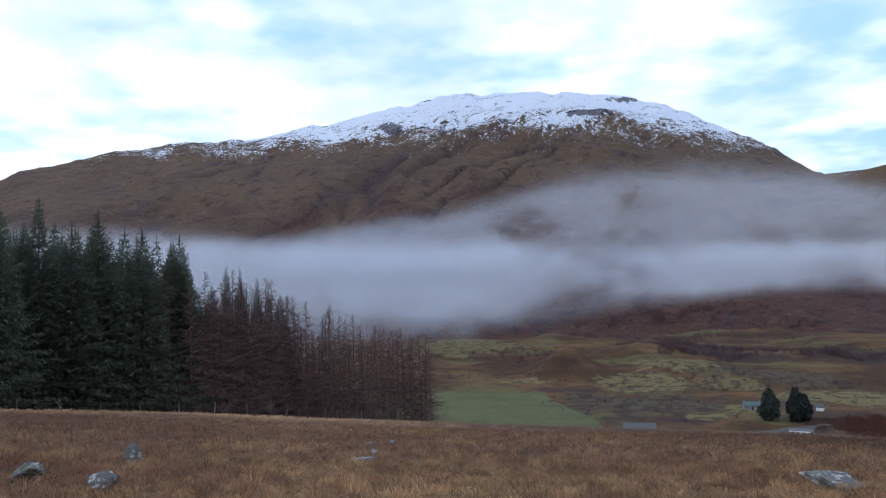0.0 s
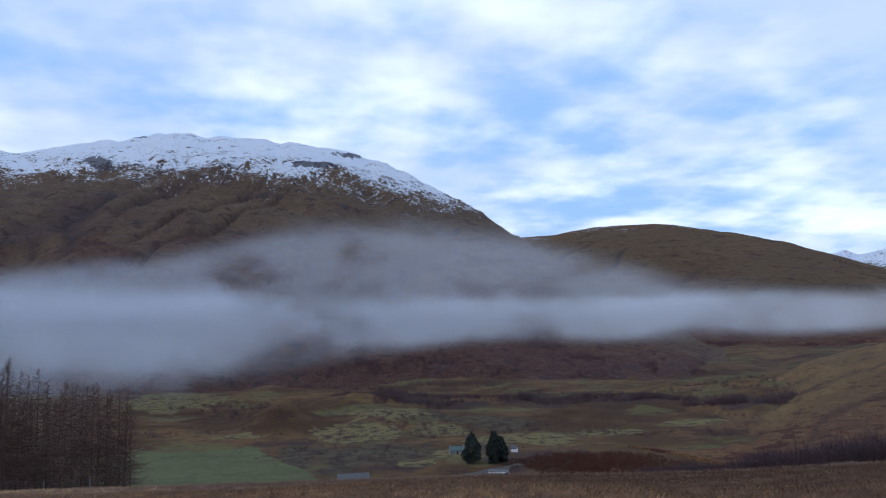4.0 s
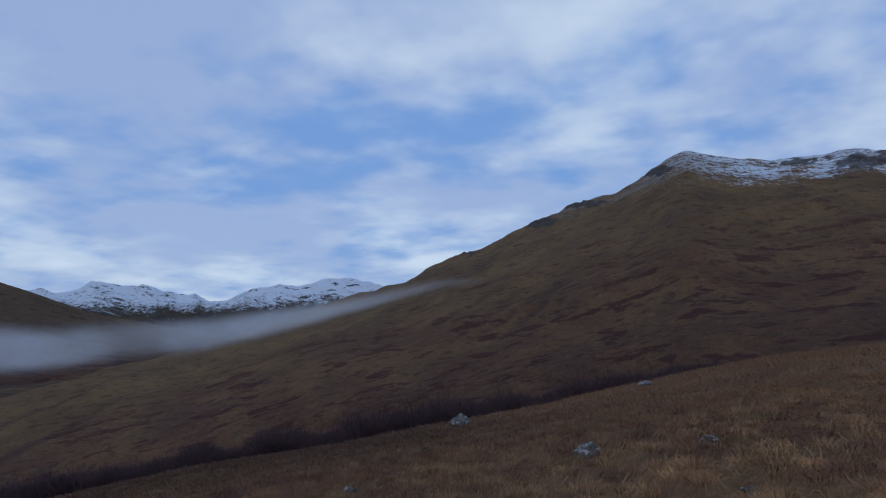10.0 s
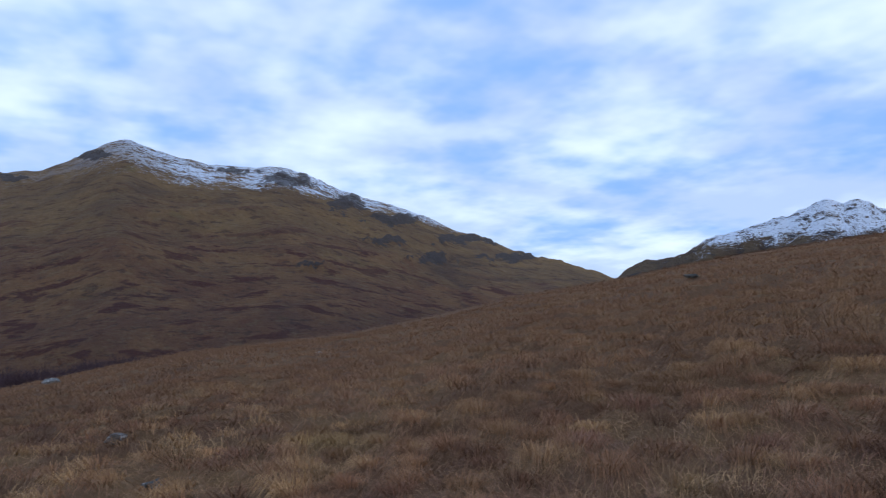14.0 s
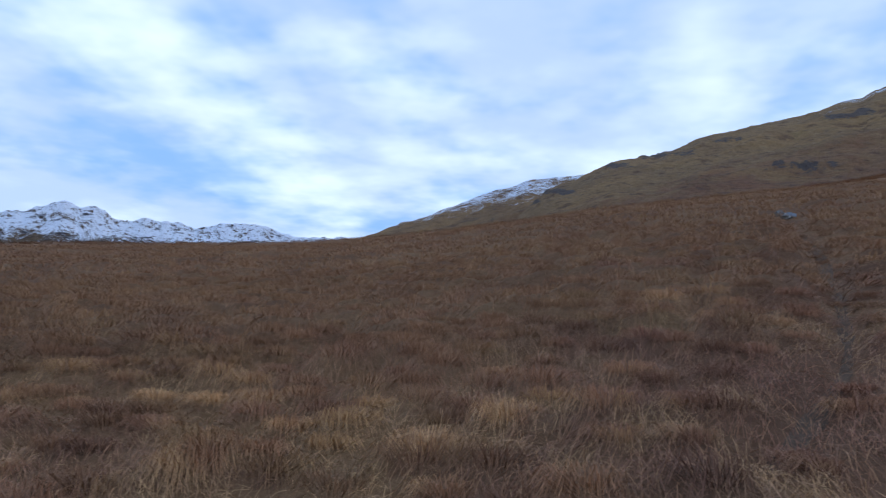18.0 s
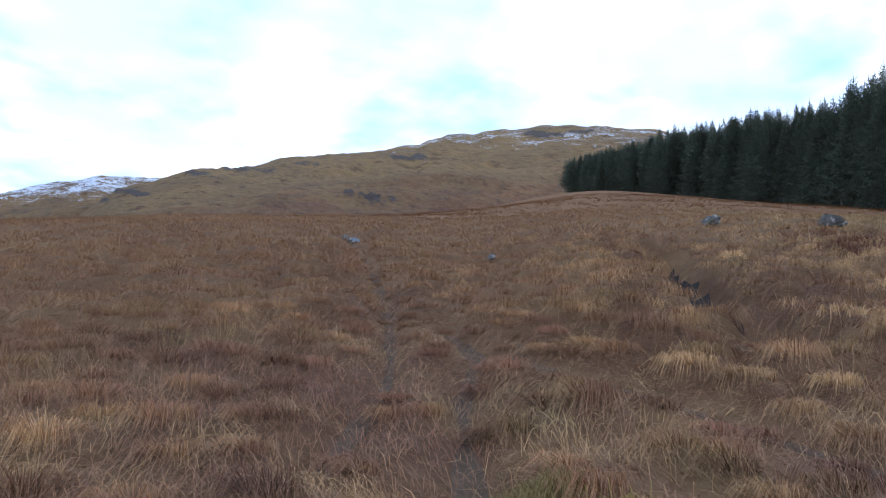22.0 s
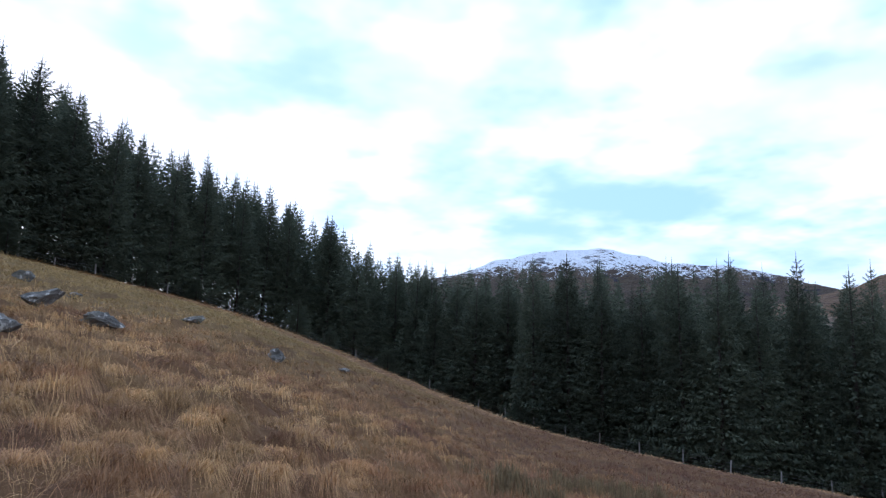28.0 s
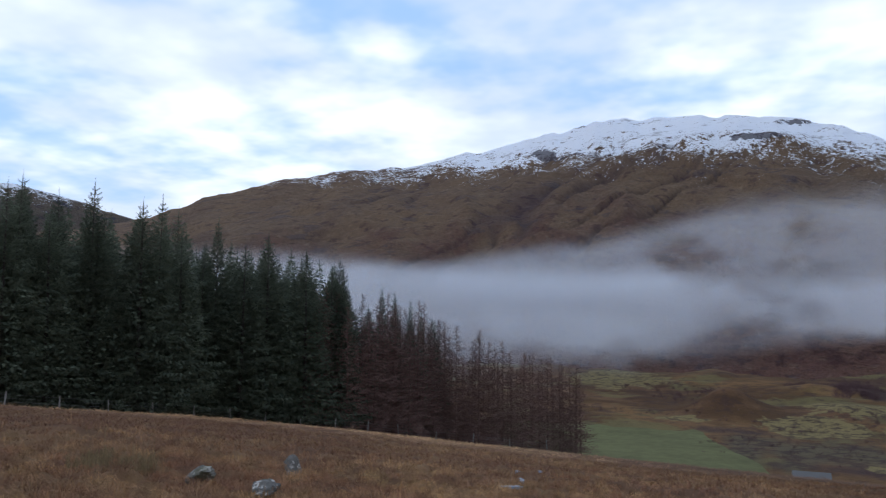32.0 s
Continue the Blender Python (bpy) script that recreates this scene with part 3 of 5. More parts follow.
def spots(table, az, r, seed):
    """How far a place lies inside any of the ragged patches, 0 to 1."""
    m = np.zeros(np.shape(az))
    wob = 0.9 * fbm(az * 0.55, r * 0.035, 4, seed)
    for a, d, wa, wd in table:
        m = np.maximum(m, np.clip(1.9 * (1.15 - np.hypot((az - a) / wa, (r - d) / wd) + wob), 0, 1))
    return m


def build_ground():
    az = np.concatenate([np.arange(-180, -12, 0.56), np.arange(-12, 66, 0.24), np.arange(66, 180, 0.56)])
    r = np.concatenate([[0.0], np.geomspace(0.05, 3, 16), np.geomspace(3.1, 45, 225), np.geomspace(45.8, 120, 60), np.geomspace(122, 720, 112), np.geomspace(760, 4900, 14)])
    A, Rr = np.meshgrid(az, r, indexing="ij")
    X, Y = xy(A, Rr)
    me = sheet("ground", X, Y, ground(X, Y), MOOR, close=True)
    land = np.stack([spots(GRAZED_SPOTS, A, Rr, 41), spots(SCRUB_SPOTS, A, Rr, 43), spots(ROUGH_SPOTS, A, Rr, 45)], -1) * (Rr > 200)[..., None]
    me.attributes.new("land", "FLOAT_VECTOR", "POINT").data.foreach_set("vector", land.astype(np.float32).ravel())
    ob = tagged(new("ground", me), "brown moor hillside of dead grass falling to the glen", "ground", kind="structure")
    return ob


HILLS = {}


def hill_z(name, az, r):
    """Height of a mountain's face."""
    a, D, Z = HILLS[name]
    i = int(np.clip(np.searchsorted(a, az), 0, len(a) - 1))
    return np.interp(r, D[i], Z[i])


def mountain(name, label, ridge, dist, foot, material, seed, rough=1.0, bulge=1.0, jag=0.0, step=0.15, category="mountain", crags=(), veins=1.0):
    """ridge: bearing, rise in degrees. dist: bearing, metres to the ridge. foot: bearing, metres to the foot, its level."""
    a0, a1 = ridge[0][0], ridge[-1][0]
    az = np.arange(a0, a1 + step, step)
    rd = np.array(ridge, float)
    e = sum(np.interp(az + k, rd[:, 0], rd[:, 1]) for k in (-0.5, -0.25, 0, 0.25, 0.5)) / 5
    e = e + jag * fbm(az * 0.9, az * 0 + seed, 4, seed)
    dd, ft = np.array(dist, float), np.array(foot, float)
    R1, R0, z0 = np.interp(az, dd[:, 0], dd[:, 1]), np.interp(az, ft[:, 0], ft[:, 1]), np.interp(az, ft[:, 0], ft[:, 2])
    s = np.concatenate([np.linspace(-0.1, 1, 110), np.linspace(1.04, 1.4, 8)])
    A, S = np.meshgrid(az, s, indexing="ij")
    E, RR, R00, Z0 = (np.repeat(v[:, None], len(s), 1) for v in (e, R1, R0, z0))
    D = R00 + np.maximum((RR - R00) * S, -0.12 * R00)
    top = RR * np.tan(np.radians(E)) + EYE
    up = np.clip(S, 0, 1) ** bulge
    Z = Z0 + EYE + (top - Z0 - EYE) * up - np.maximum(S - 1, 0) * (top - Z0) * 0.9 + np.minimum(S, 0) * 250
    X, Y = xy(A, D)
    hgt = np.abs(top - Z0)
    fade = np.clip(S * 4, 0, 1) * np.clip((1 - S) * 4.0 + 0.06, 0, 1)
    sc = 1.0 / np.maximum(RR * 0.10, 20)
    wx, wy = X + 60 * fbm(X * sc, Y * sc, 3, seed + 3) / (sc * 120), Y + 60 * fbm(X * sc, Y * sc, 3, seed + 4) / (sc * 120)
    gully = -np.abs(fbm(wx * sc * 0.9, wy * sc * 0.9, 3, seed + 5)) * 0.10
    lumps = fbm(wx * sc * 0.6, wy * sc * 0.6, 6, seed + 11, 0.52) * 0.09
    # gullies run aslant down the face, with a mask that darkens their beds
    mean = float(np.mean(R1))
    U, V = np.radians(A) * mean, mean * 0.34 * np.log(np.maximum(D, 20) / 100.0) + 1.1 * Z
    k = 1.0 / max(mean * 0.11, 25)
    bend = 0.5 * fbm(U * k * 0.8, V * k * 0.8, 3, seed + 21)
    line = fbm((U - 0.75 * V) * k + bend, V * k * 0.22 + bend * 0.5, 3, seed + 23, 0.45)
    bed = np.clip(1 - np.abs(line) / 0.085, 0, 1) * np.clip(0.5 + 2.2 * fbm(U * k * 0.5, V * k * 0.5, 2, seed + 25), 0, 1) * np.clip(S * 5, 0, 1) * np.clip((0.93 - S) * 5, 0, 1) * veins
    Z = Z + hgt * fade * rough * (gully + lumps - 0.035 * bed)
    # outcrops: bearing, rise, half width and half height in degrees
    rise = np.degrees(np.arctan2(Z - EYE, D))
    out = np.zeros(np.shape(Z))
    for a, el, wa, we in crags:
        out = np.maximum(out, np.clip(1.4 - np.hypot((A - a) / wa, (rise - el) / we) * 1.0 + 1.3 * fbm(A * 1.3, rise * 2.2, 4, seed + 31), 0, 1))
    Z = Z + out * (S <= 1) * RR * 0.0030 * (0.6 + 1.6 * fbm(A * 2.6, rise * 4.0, 3, seed + 33))
    HILLS[name] = (az, D, Z)
    me = sheet(name, X, Y, Z, material)
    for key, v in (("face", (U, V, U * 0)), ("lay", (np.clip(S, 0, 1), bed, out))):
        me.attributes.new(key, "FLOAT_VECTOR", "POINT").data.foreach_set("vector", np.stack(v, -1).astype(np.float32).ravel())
    return tagged(new(name, me), label, category, kind="structure")


CREST = [(198.5, 15.4), (190.7, 13.8), (186.7, 11.9), (203.8, 13.3), (218.1, 18.6), (221.1, 18.8), (206.6, 16.5), (194.6, 14.6), (184.4, 11.1)]


def build_mountains():
    # the bluish tint puts distance haze into this mountain's colour
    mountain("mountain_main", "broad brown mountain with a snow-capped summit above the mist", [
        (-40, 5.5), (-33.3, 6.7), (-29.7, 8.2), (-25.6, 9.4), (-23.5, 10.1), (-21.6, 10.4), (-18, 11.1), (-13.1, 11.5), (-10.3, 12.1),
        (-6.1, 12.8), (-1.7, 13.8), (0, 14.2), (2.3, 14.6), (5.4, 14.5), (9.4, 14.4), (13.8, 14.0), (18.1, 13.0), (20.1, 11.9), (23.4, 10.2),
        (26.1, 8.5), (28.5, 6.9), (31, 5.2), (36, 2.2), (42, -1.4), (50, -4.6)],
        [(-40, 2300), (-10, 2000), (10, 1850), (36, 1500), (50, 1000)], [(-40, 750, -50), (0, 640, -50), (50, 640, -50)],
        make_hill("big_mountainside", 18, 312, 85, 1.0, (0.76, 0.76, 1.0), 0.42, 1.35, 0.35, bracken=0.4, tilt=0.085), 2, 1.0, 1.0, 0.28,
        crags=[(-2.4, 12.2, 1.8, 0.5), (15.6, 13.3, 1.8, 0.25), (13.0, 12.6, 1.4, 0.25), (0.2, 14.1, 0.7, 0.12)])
    mountain("mountain_pass", "rounded brown hill with thin snow streaks along its crest", [
        (22, 3), (28.4, 6.8), (31.5, 6.9), (34.1, 7.3), (37.1, 7.4), (40.1, 7.2), (44.1, 6.3), (48, 5.3), (49.8, 4.5), (51.6, 3.9), (54.3, 2.8), (60, 1.6), (68, 0.2), (76, -1.2)],
        [(22, 2500), (76, 2300)], [(22, 1100, -55), (76, 1000, -55)],
        make_hill("pass_hillside", 22, 300, 45, 0.85, (0.74, 0.68, 0.74), 0.2, -0.15, 0.3), 31, 0.6, 1.05, 0.1)
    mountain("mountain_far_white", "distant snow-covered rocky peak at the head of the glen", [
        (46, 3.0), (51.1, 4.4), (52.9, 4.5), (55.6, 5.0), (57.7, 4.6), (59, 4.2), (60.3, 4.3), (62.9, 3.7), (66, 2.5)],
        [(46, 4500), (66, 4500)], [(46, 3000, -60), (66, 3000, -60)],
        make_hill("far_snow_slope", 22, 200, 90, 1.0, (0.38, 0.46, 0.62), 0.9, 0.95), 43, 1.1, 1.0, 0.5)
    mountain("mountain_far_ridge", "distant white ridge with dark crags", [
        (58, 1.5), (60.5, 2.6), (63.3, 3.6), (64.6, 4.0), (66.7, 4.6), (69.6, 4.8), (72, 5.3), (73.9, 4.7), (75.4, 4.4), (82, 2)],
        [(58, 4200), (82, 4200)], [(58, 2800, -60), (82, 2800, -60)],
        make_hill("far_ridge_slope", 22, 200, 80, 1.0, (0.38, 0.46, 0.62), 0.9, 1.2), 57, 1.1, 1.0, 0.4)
    mountain("hill_east", "steep grassy hill with a rocky snow-dusted crest", [
        (36, -9.8), (40, -8.2), (45, -5.2), (50, -2.8), (55, -1.2), (62, 0.2), (67, 1.9), (72.8, 3.8), (77.1, 4.8), (80.1, 6.4), (82.3, 6.9), (85.9, 8.5),
        (88.1, 9.3), (90.4, 10.2), (93.9, 11.0), (96.2, 12.2), (98, 13.4), (99.7, 13.3), (103.3, 12.3), (105.3, 12.1), (107.3, 12.1),
        (110.7, 12.1), (112.8, 11.3), (115.2, 10.4), (119.2, 9.3), (122.1, 8.1), (125.3, 7.0), (127.6, 6.0), (131.6, 5.0), (135.5, 3.7), (142, 2.5)],
        [(36, 330), (50, 640), (60, 850), (72, 1000), (98, 950), (142, 1300)], [(36, 300, -47), (45, 250, -46), (60, 170, -32), (75, 130, -20), (95, 105, -12), (115, 110, -9), (142, 300, -4)],
        make_hill("east_hillside", 9, 146, 36, 1.0, (1.04, 1.00, 0.95), 0.12, 0.5, 0.75, (-70, -190)), 71, 0.42, 1.22, 0.2, veins=0.7,
        crags=[(115.2, 9.6, 1.5, 0.7), (110.2, 11.2, 2.4, 0.5), (106.5, 11.7, 1.8, 0.25), (118.6, 8.4, 2.0, 0.5), (112.6, 4.7, 1.5, 0.3), (118.5, 6.6, 1.6, 0.35), (121.5, 5.4, 2.0, 0.4),
               (91.0, 10.1, 1.4, 0.28), (87.2, 8.8, 1.6, 0.3), (82.0, 6.8, 0.8, 0.2), (96.6, 12.2, 0.9, 0.3), (124.5, 6.8, 2.2, 0.4), (128.5, 5.4, 2.5, 0.4)])
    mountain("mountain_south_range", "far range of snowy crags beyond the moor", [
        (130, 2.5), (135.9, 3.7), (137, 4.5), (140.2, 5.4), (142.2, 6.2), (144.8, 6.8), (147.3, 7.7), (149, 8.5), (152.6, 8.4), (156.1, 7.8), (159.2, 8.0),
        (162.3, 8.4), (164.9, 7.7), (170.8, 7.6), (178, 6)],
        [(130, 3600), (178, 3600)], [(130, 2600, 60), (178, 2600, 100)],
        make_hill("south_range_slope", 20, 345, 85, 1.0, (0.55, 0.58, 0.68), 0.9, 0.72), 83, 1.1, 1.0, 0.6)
    mountain("hill_south", "brown hill shoulder streaked with snow", [
        (166, 6.4), (170.8, 7.7), (173.3, 8.6), (177.2, 10.2), (180.2, 11.3), (183.8, 12.6), (187.8, 13.2), (193, 13.4), (198, 13.0)],
        [(166, 1300), (198, 1300)], [(166, 450, 20), (198, 350, 60)],
        make_hill("south_hillside", 11, 215, 45, 0.95, (1.15, 1.1, 1.05), 0.4, 0.45), 97, 0.5, 1.2, 0.25)
    mountain("hill_above", "open grassy hill rising to a crest with snow patches", [
        (183, 9.5), (185.5, 11.9), (187.9, 12.9), (189.9, 13.9), (192.4, 14.5), (194.6, 14.7), (197.1, 15.8), (200.7, 16.3), (203.4, 16.7), (205.2, 17.0),
        (207.9, 17.7), (210.6, 18.5), (214.2, 18.8), (217.8, 19.3), (221, 19.2), (226.6, 18.8), (232, 17.5), (240, 15)],
        [(183, 520), (200, 700), (218, 850), (240, 900)], [(183, 62, 8.5), (197, 58, 10.8), (208, 80, 16), (218, 260, 62), (240, 260, 58)],
        make_hill("upper_hillside", 8, 238, 46, 0.95, (1.42, 1.38, 1.30), 0.22, -0.05, 0.5, bracken=0.35), 113, 0.55, 1.22, 0.2, veins=0.4,
        crags=[(a, e, 1.7, 0.22) for a, e in CREST])
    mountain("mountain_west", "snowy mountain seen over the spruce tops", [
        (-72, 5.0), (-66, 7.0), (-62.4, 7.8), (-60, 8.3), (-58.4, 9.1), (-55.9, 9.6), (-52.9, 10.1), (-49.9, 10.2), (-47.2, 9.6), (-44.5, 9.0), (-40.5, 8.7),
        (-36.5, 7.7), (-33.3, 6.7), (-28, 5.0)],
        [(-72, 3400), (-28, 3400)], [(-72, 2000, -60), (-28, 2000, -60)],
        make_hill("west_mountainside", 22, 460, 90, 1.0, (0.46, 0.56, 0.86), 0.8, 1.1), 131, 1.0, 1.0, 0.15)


build_ground()
build_mountains()


# ---- mist lying in the glen ----
def mist_sheet(r, top, low, strength, a0, a1, seed):
    az = np.linspace(a0, a1, 90)
    v = np.linspace(0, 1, 12)
    tp, lw = np.array(top, float), np.array(low, float)
    t = np.interp(az, tp[:, 0], tp[:, 1]) + 0.5 * fbm(az * 0.15, az * 0, 3, seed)
    b = np.interp(az, lw[:, 0], lw[:, 1])
    A, V = np.meshgrid(az, v, indexing="ij")
    E = b[:, None] + (t - b)[:, None] * V
    D = r + 6 * fbm(A * 0.1, V * 0.8, 3, seed + 1)
    X, Y = xy(A, D)
    me = sheet("mist_bank", X, Y, D * np.tan(np.radians(E)) + EYE, MIST)
    lay = me.uv_layers.new(name="UVMap")
    vi = np.empty(len(me.loops), np.int32)
    me.loops.foreach_get("vertex_index", vi)
    U = np.stack([(A - a0) / (a1 - a0), V], -1).reshape(-1, 2)[vi]
    lay.data.foreach_set("uv", U.astype(np.float32).ravel())
    ob = tagged(new("mist_bank", me), "pale grey bank of mist lying low across the glen", "mist", "mist in the glen", "stuff")
    ob.color = (1, 1, 1, strength)


BAND_TOP = [(-40, 6), (-25, 6.0), (-14, 5.4), (-3, 5.2), (8, 4.6), (20, 3.4), (32, 2.8), (44, 2.9), (53, 2.4), (62, 2.9), (72, 3.9), (80, 5)]
BAND_LOW = [(-40, 0), (-16, -2.6), (-8, -4.6), (0, -4.6), (10, -3.6), (25, -2.0), (44, -2.0), (53, -1.5), (62, -0.7), (72, 1.9), (80, 4)]
VEIL_TOP = [(-12, 5), (2.5, 7), (11, 9.6), (20, 10.2), (28, 8.4), (35, 6.5), (42, 4)]
VEIL_LOW = [(-12, 0), (42, -1)]
for i, r in enumerate((545, 565, 585, 605, 625)):
    mist_sheet(r, BAND_TOP, BAND_LOW, 0.52, -40, 87, 5 + 7 * i)
mist_sheet(415, [(-30, 3.5), (-12, 3.2), (2, 1.5), (14, -0.5)], [(-30, -3.0), (-10, -6.6), (2, -6.0), (14, -4.6)], 0.55, -30, 13, 91)
for i, r in enumerate((575, 608)):
    mist_sheet(r, VEIL_TOP, VEIL_LOW, 0.46, -16, 49, 51 + 7 * i)


# ---- plants and stones: meshes ----
def soup(name, tris, material):
    """Loose triangles: an array of shape (n, 3, 3)."""
    t = np.asarray(tris, np.float32).reshape(-1, 3, 3)
    return mesh_of(name, t.reshape(-1, 3), np.arange(len(t) * 3, dtype=np.int32).reshape(-1, 3), material)


def unit(v):
    return v / np.maximum(np.linalg.norm(v, axis=-1, keepdims=True), 1e-9)


def spruce_crown(seed, high=20.0, wide=3.3, gap=0.42, each=7, bare=0.6, lush=6, taper=0.85, inner=900, coarse=1.0):
    """Needle sprays on drooping boughs, whorl over whorl up to a thin leader."""
    g = np.random.RandomState(seed)
    z = np.arange(bare, high - 0.5, gap)
    up = np.array([0, 0, 1.0])
    rows = []
    for zi in z:
        t = zi / high
        k = max(5, int(each + g.randint(-1, 2) - 2 * (t > 0.85)))
        a = g.uniform(0, 6.283) + np.arange(k) * 6.283 / k + g.uniform(-0.3, 0.3, k)
        full = wide * (1 - t) ** taper * (0.8 if t < 0.08 else 1.0) + 0.16
        ln = full * g.uniform(0.55, 1.15, k) * (1 + 0.16 * np.sin(a * 2 + t * 9 + seed))
        zz = zi + g.uniform(-0.25, 0.25, k) * (1 - t)
        rise = (-0.30 + 0.62 * t ** 2) + g.uniform(-0.08, 0.08, k)
        rows.append(np.stack([a, ln, zz, rise], 1))
    b = np.concatenate(rows)
    n = len(b)
    out = np.stack([np.cos(b[:, 0]), np.sin(b[:, 0]), np.zeros(n)], 1)
    side = np.stack([-out[:, 1], out[:, 0], np.zeros(n)], 1)
    L = b[:, 1][:, None]

    def spine(s):
        return out * L * s + up * (b[:, 2][:, None] + b[:, 3][:, None] * L * s + 0.24 * L * s ** 2.5)

    tris = []
    for j in range(lush):
        s0 = 0.20 + 0.78 * j / lush
        p, q = spine(s0), spine(min(s0 + 0.45 / lush, 1.0))
        w = np.minimum(L * (0.50 - 0.34 * s0), 0.50) * g.uniform(0.6, 1.4, (n, 1))
        for sg in (-1, 1):
            tip = q + out * w * g.uniform(0.3, 1.0, (n, 1)) + side * sg * w * g.uniform(0.6, 1.1, (n, 1)) - up * w * g.uniform(0.0, 0.9, (n, 1))
            tris.append(np.stack([p, q, tip], 1))
        hang = q - up * w * g.uniform(0.3, 1.1, (n, 1)) + side * w * g.uniform(-0.5, 0.5, (n, 1)) + out * w * 0.3
        tris.append(np.stack([p, q, hang], 1))
    end = spine(1.0)
    tris.append(np.stack([spine(0.86) + side * 0.07, spine(0.86) - side * 0.07, end + (end - spine(0.86)) * 0.7], 1))
    lead = []
    for k in range(4):
        d = np.array([math.cos(k * 1.57), math.sin(k * 1.57), 0]) * 0.08
        lead.append([d + up * (high - 1.3), -d + up * (high - 1.3), up * (high * 1.03)])
    # needles close to the stem, thick and ragged
    m = inner
    t = g.uniform(0.02, 0.93, m)
    a, q = g.uniform(0, 6.283, m), wide * (1 - t) ** taper * np.sqrt(g.uniform(0.02, 0.62, m))
    mid = np.stack([np.cos(a) * q, np.sin(a) * q, bare + t * (high - bare)], 1)
    size = coarse * np.minimum(0.06 + 0.44 * (1 - t), 0.28)[:, None]
    u = unit(g.normal(0, 1, (m, 3)) * np.array([1, 1, 0.6])) * size
    v = unit(np.cross(u, g.normal(0, 1, (m, 3)))) * size * 0.45
    core = [np.stack([mid - u * 0.5 + v, mid - u * 0.5 - v, mid + u * 0.8 - up * 0.25 * size], 1)]
    return np.concatenate(tris + [np.array(lead)] + core)


def trunk_mesh(name, high, r0, material, sides=7, lean=0.0):
    z = np.linspace(-0.5, high, 7)
    rad = r0 * (1 - np.clip(z / high, 0, 1)) ** 0.85 + 0.02
    a = np.linspace(0, 2 * np.pi, sides, endpoint=False)
    A, Zz = np.meshgrid(a, z, indexing="ij")
    Rd = np.repeat(rad[None], sides, 0)
    return sheet(name, np.cos(A) * Rd + lean * Zz * 0.01, np.sin(A) * Rd, Zz, material, close=True)


def larch_twigs(seed, high=15.0, wide=2.4):
    """Bare larch: thin level boughs hung with fine twigs, a narrow cone."""
    g = np.random.RandomState(seed)
    n = 190
    t = np.linspace(0.03, 0.985, n)
    a = g.uniform(0, 6.283, n)
    ln = wide * (1 - t) ** 0.8 * g.uniform(0.55, 1.1, n) + 0.15
    out = np.stack([np.cos(a), np.sin(a), np.zeros(n)], 1)
    up = np.array([0, 0, 1.0])
    base = up * (t * high)[:, None]
    tip = base + out * ln[:, None] + up * (ln * g.uniform(-0.12, 0.30, n))[:, None]
    w = up * 0.022
    tris = [np.stack([base + w, base - w, tip], 1)]
    for j in range(22):
        s = np.sqrt(g.uniform(0.05, 1.0, (n, 1)))
        p = base + (tip - base) * s
        e = p + g.normal(0, 1, (n, 3)) * np.array([0.34, 0.34, 0.2]) * (0.12 + ln[:, None] * 0.45) - up * g.uniform(0.0, 0.1, (n, 1)) * ln[:, None] + out * 0.05
        d = unit(np.cross(e - p, out + 0.3 * up)) * 0.010
        tris.append(np.stack([p + d, p - d, e], 1))
    return np.concatenate(tris)


def bush_twigs(g, n, high, wide):
    """A leafless shrub: many thin stems from one stool, forked into twigs."""
    a, r = g.uniform(0, 6.283, n), wide * np.sqrt(g.uniform(0, 1, n))
    tip = np.stack([np.cos(a) * r, np.sin(a) * r, high * g.uniform(0.55, 1.0, n) * (1 - 0.35 * (r / wide) ** 2)], 1)
    base = tip * np.array([0.35, 0.35, 0]) + g.normal(0, 0.05, (n, 3)) * np.array([1, 1, 0])
    d = unit(np.cross(tip - base, g.normal(0, 1, (n, 3)))) * (0.012 * high)
    tris = [np.stack([base + d, base - d, tip], 1)]
    for j in range(2):
        p = base + (tip - base) * g.uniform(0.35, 0.8, (n, 1))
        e = p + g.normal(0, 0.22, (n, 3)) * high * 0.6 + np.array([0, 0, 0.16 * high])
        d = unit(np.cross(e - p, g.normal(0, 1, (n, 3)))) * (0.008 * high)
        tris.append(np.stack([p + d, p - d, e], 1))
    return np.concatenate(tris)


def leafy_crown(seed, high, wide, n):
    """A dense dark crown of small clumps with an uneven outline."""
    g = np.random.RandomState(seed)
    d = unit(g.normal(0, 1, (n, 3)))
    lump = 1 + 0.28 * np.sin(d[:, 0] * 5 + seed) * np.sin(d[:, 2] * 6 + 1) + 0.2 * np.sin(d[:, 1] * 9 + seed)
    c = d * np.array([wide, wide, high * 0.5]) * (lump * g.uniform(0.55, 1.0, n) ** 0.4)[:, None] + np.array([0, 0, high * 0.52])
    c[:, :2] *= np.clip(1.28 - 0.78 * c[:, 2:] / high, 0.2, 1.1)
    u = unit(g.normal(0, 1, (n, 3))) * 0.42
    v = unit(np.cross(u, d + g.normal(0, 0.4, (n, 3)))) * 0.34
    return np.concatenate([np.stack([c + u, c - u * 0.6 + v, c - u * 0.6 - v], 1), np.stack([c - u, c + v, c - v * 0.4 + d * 0.5], 1)])


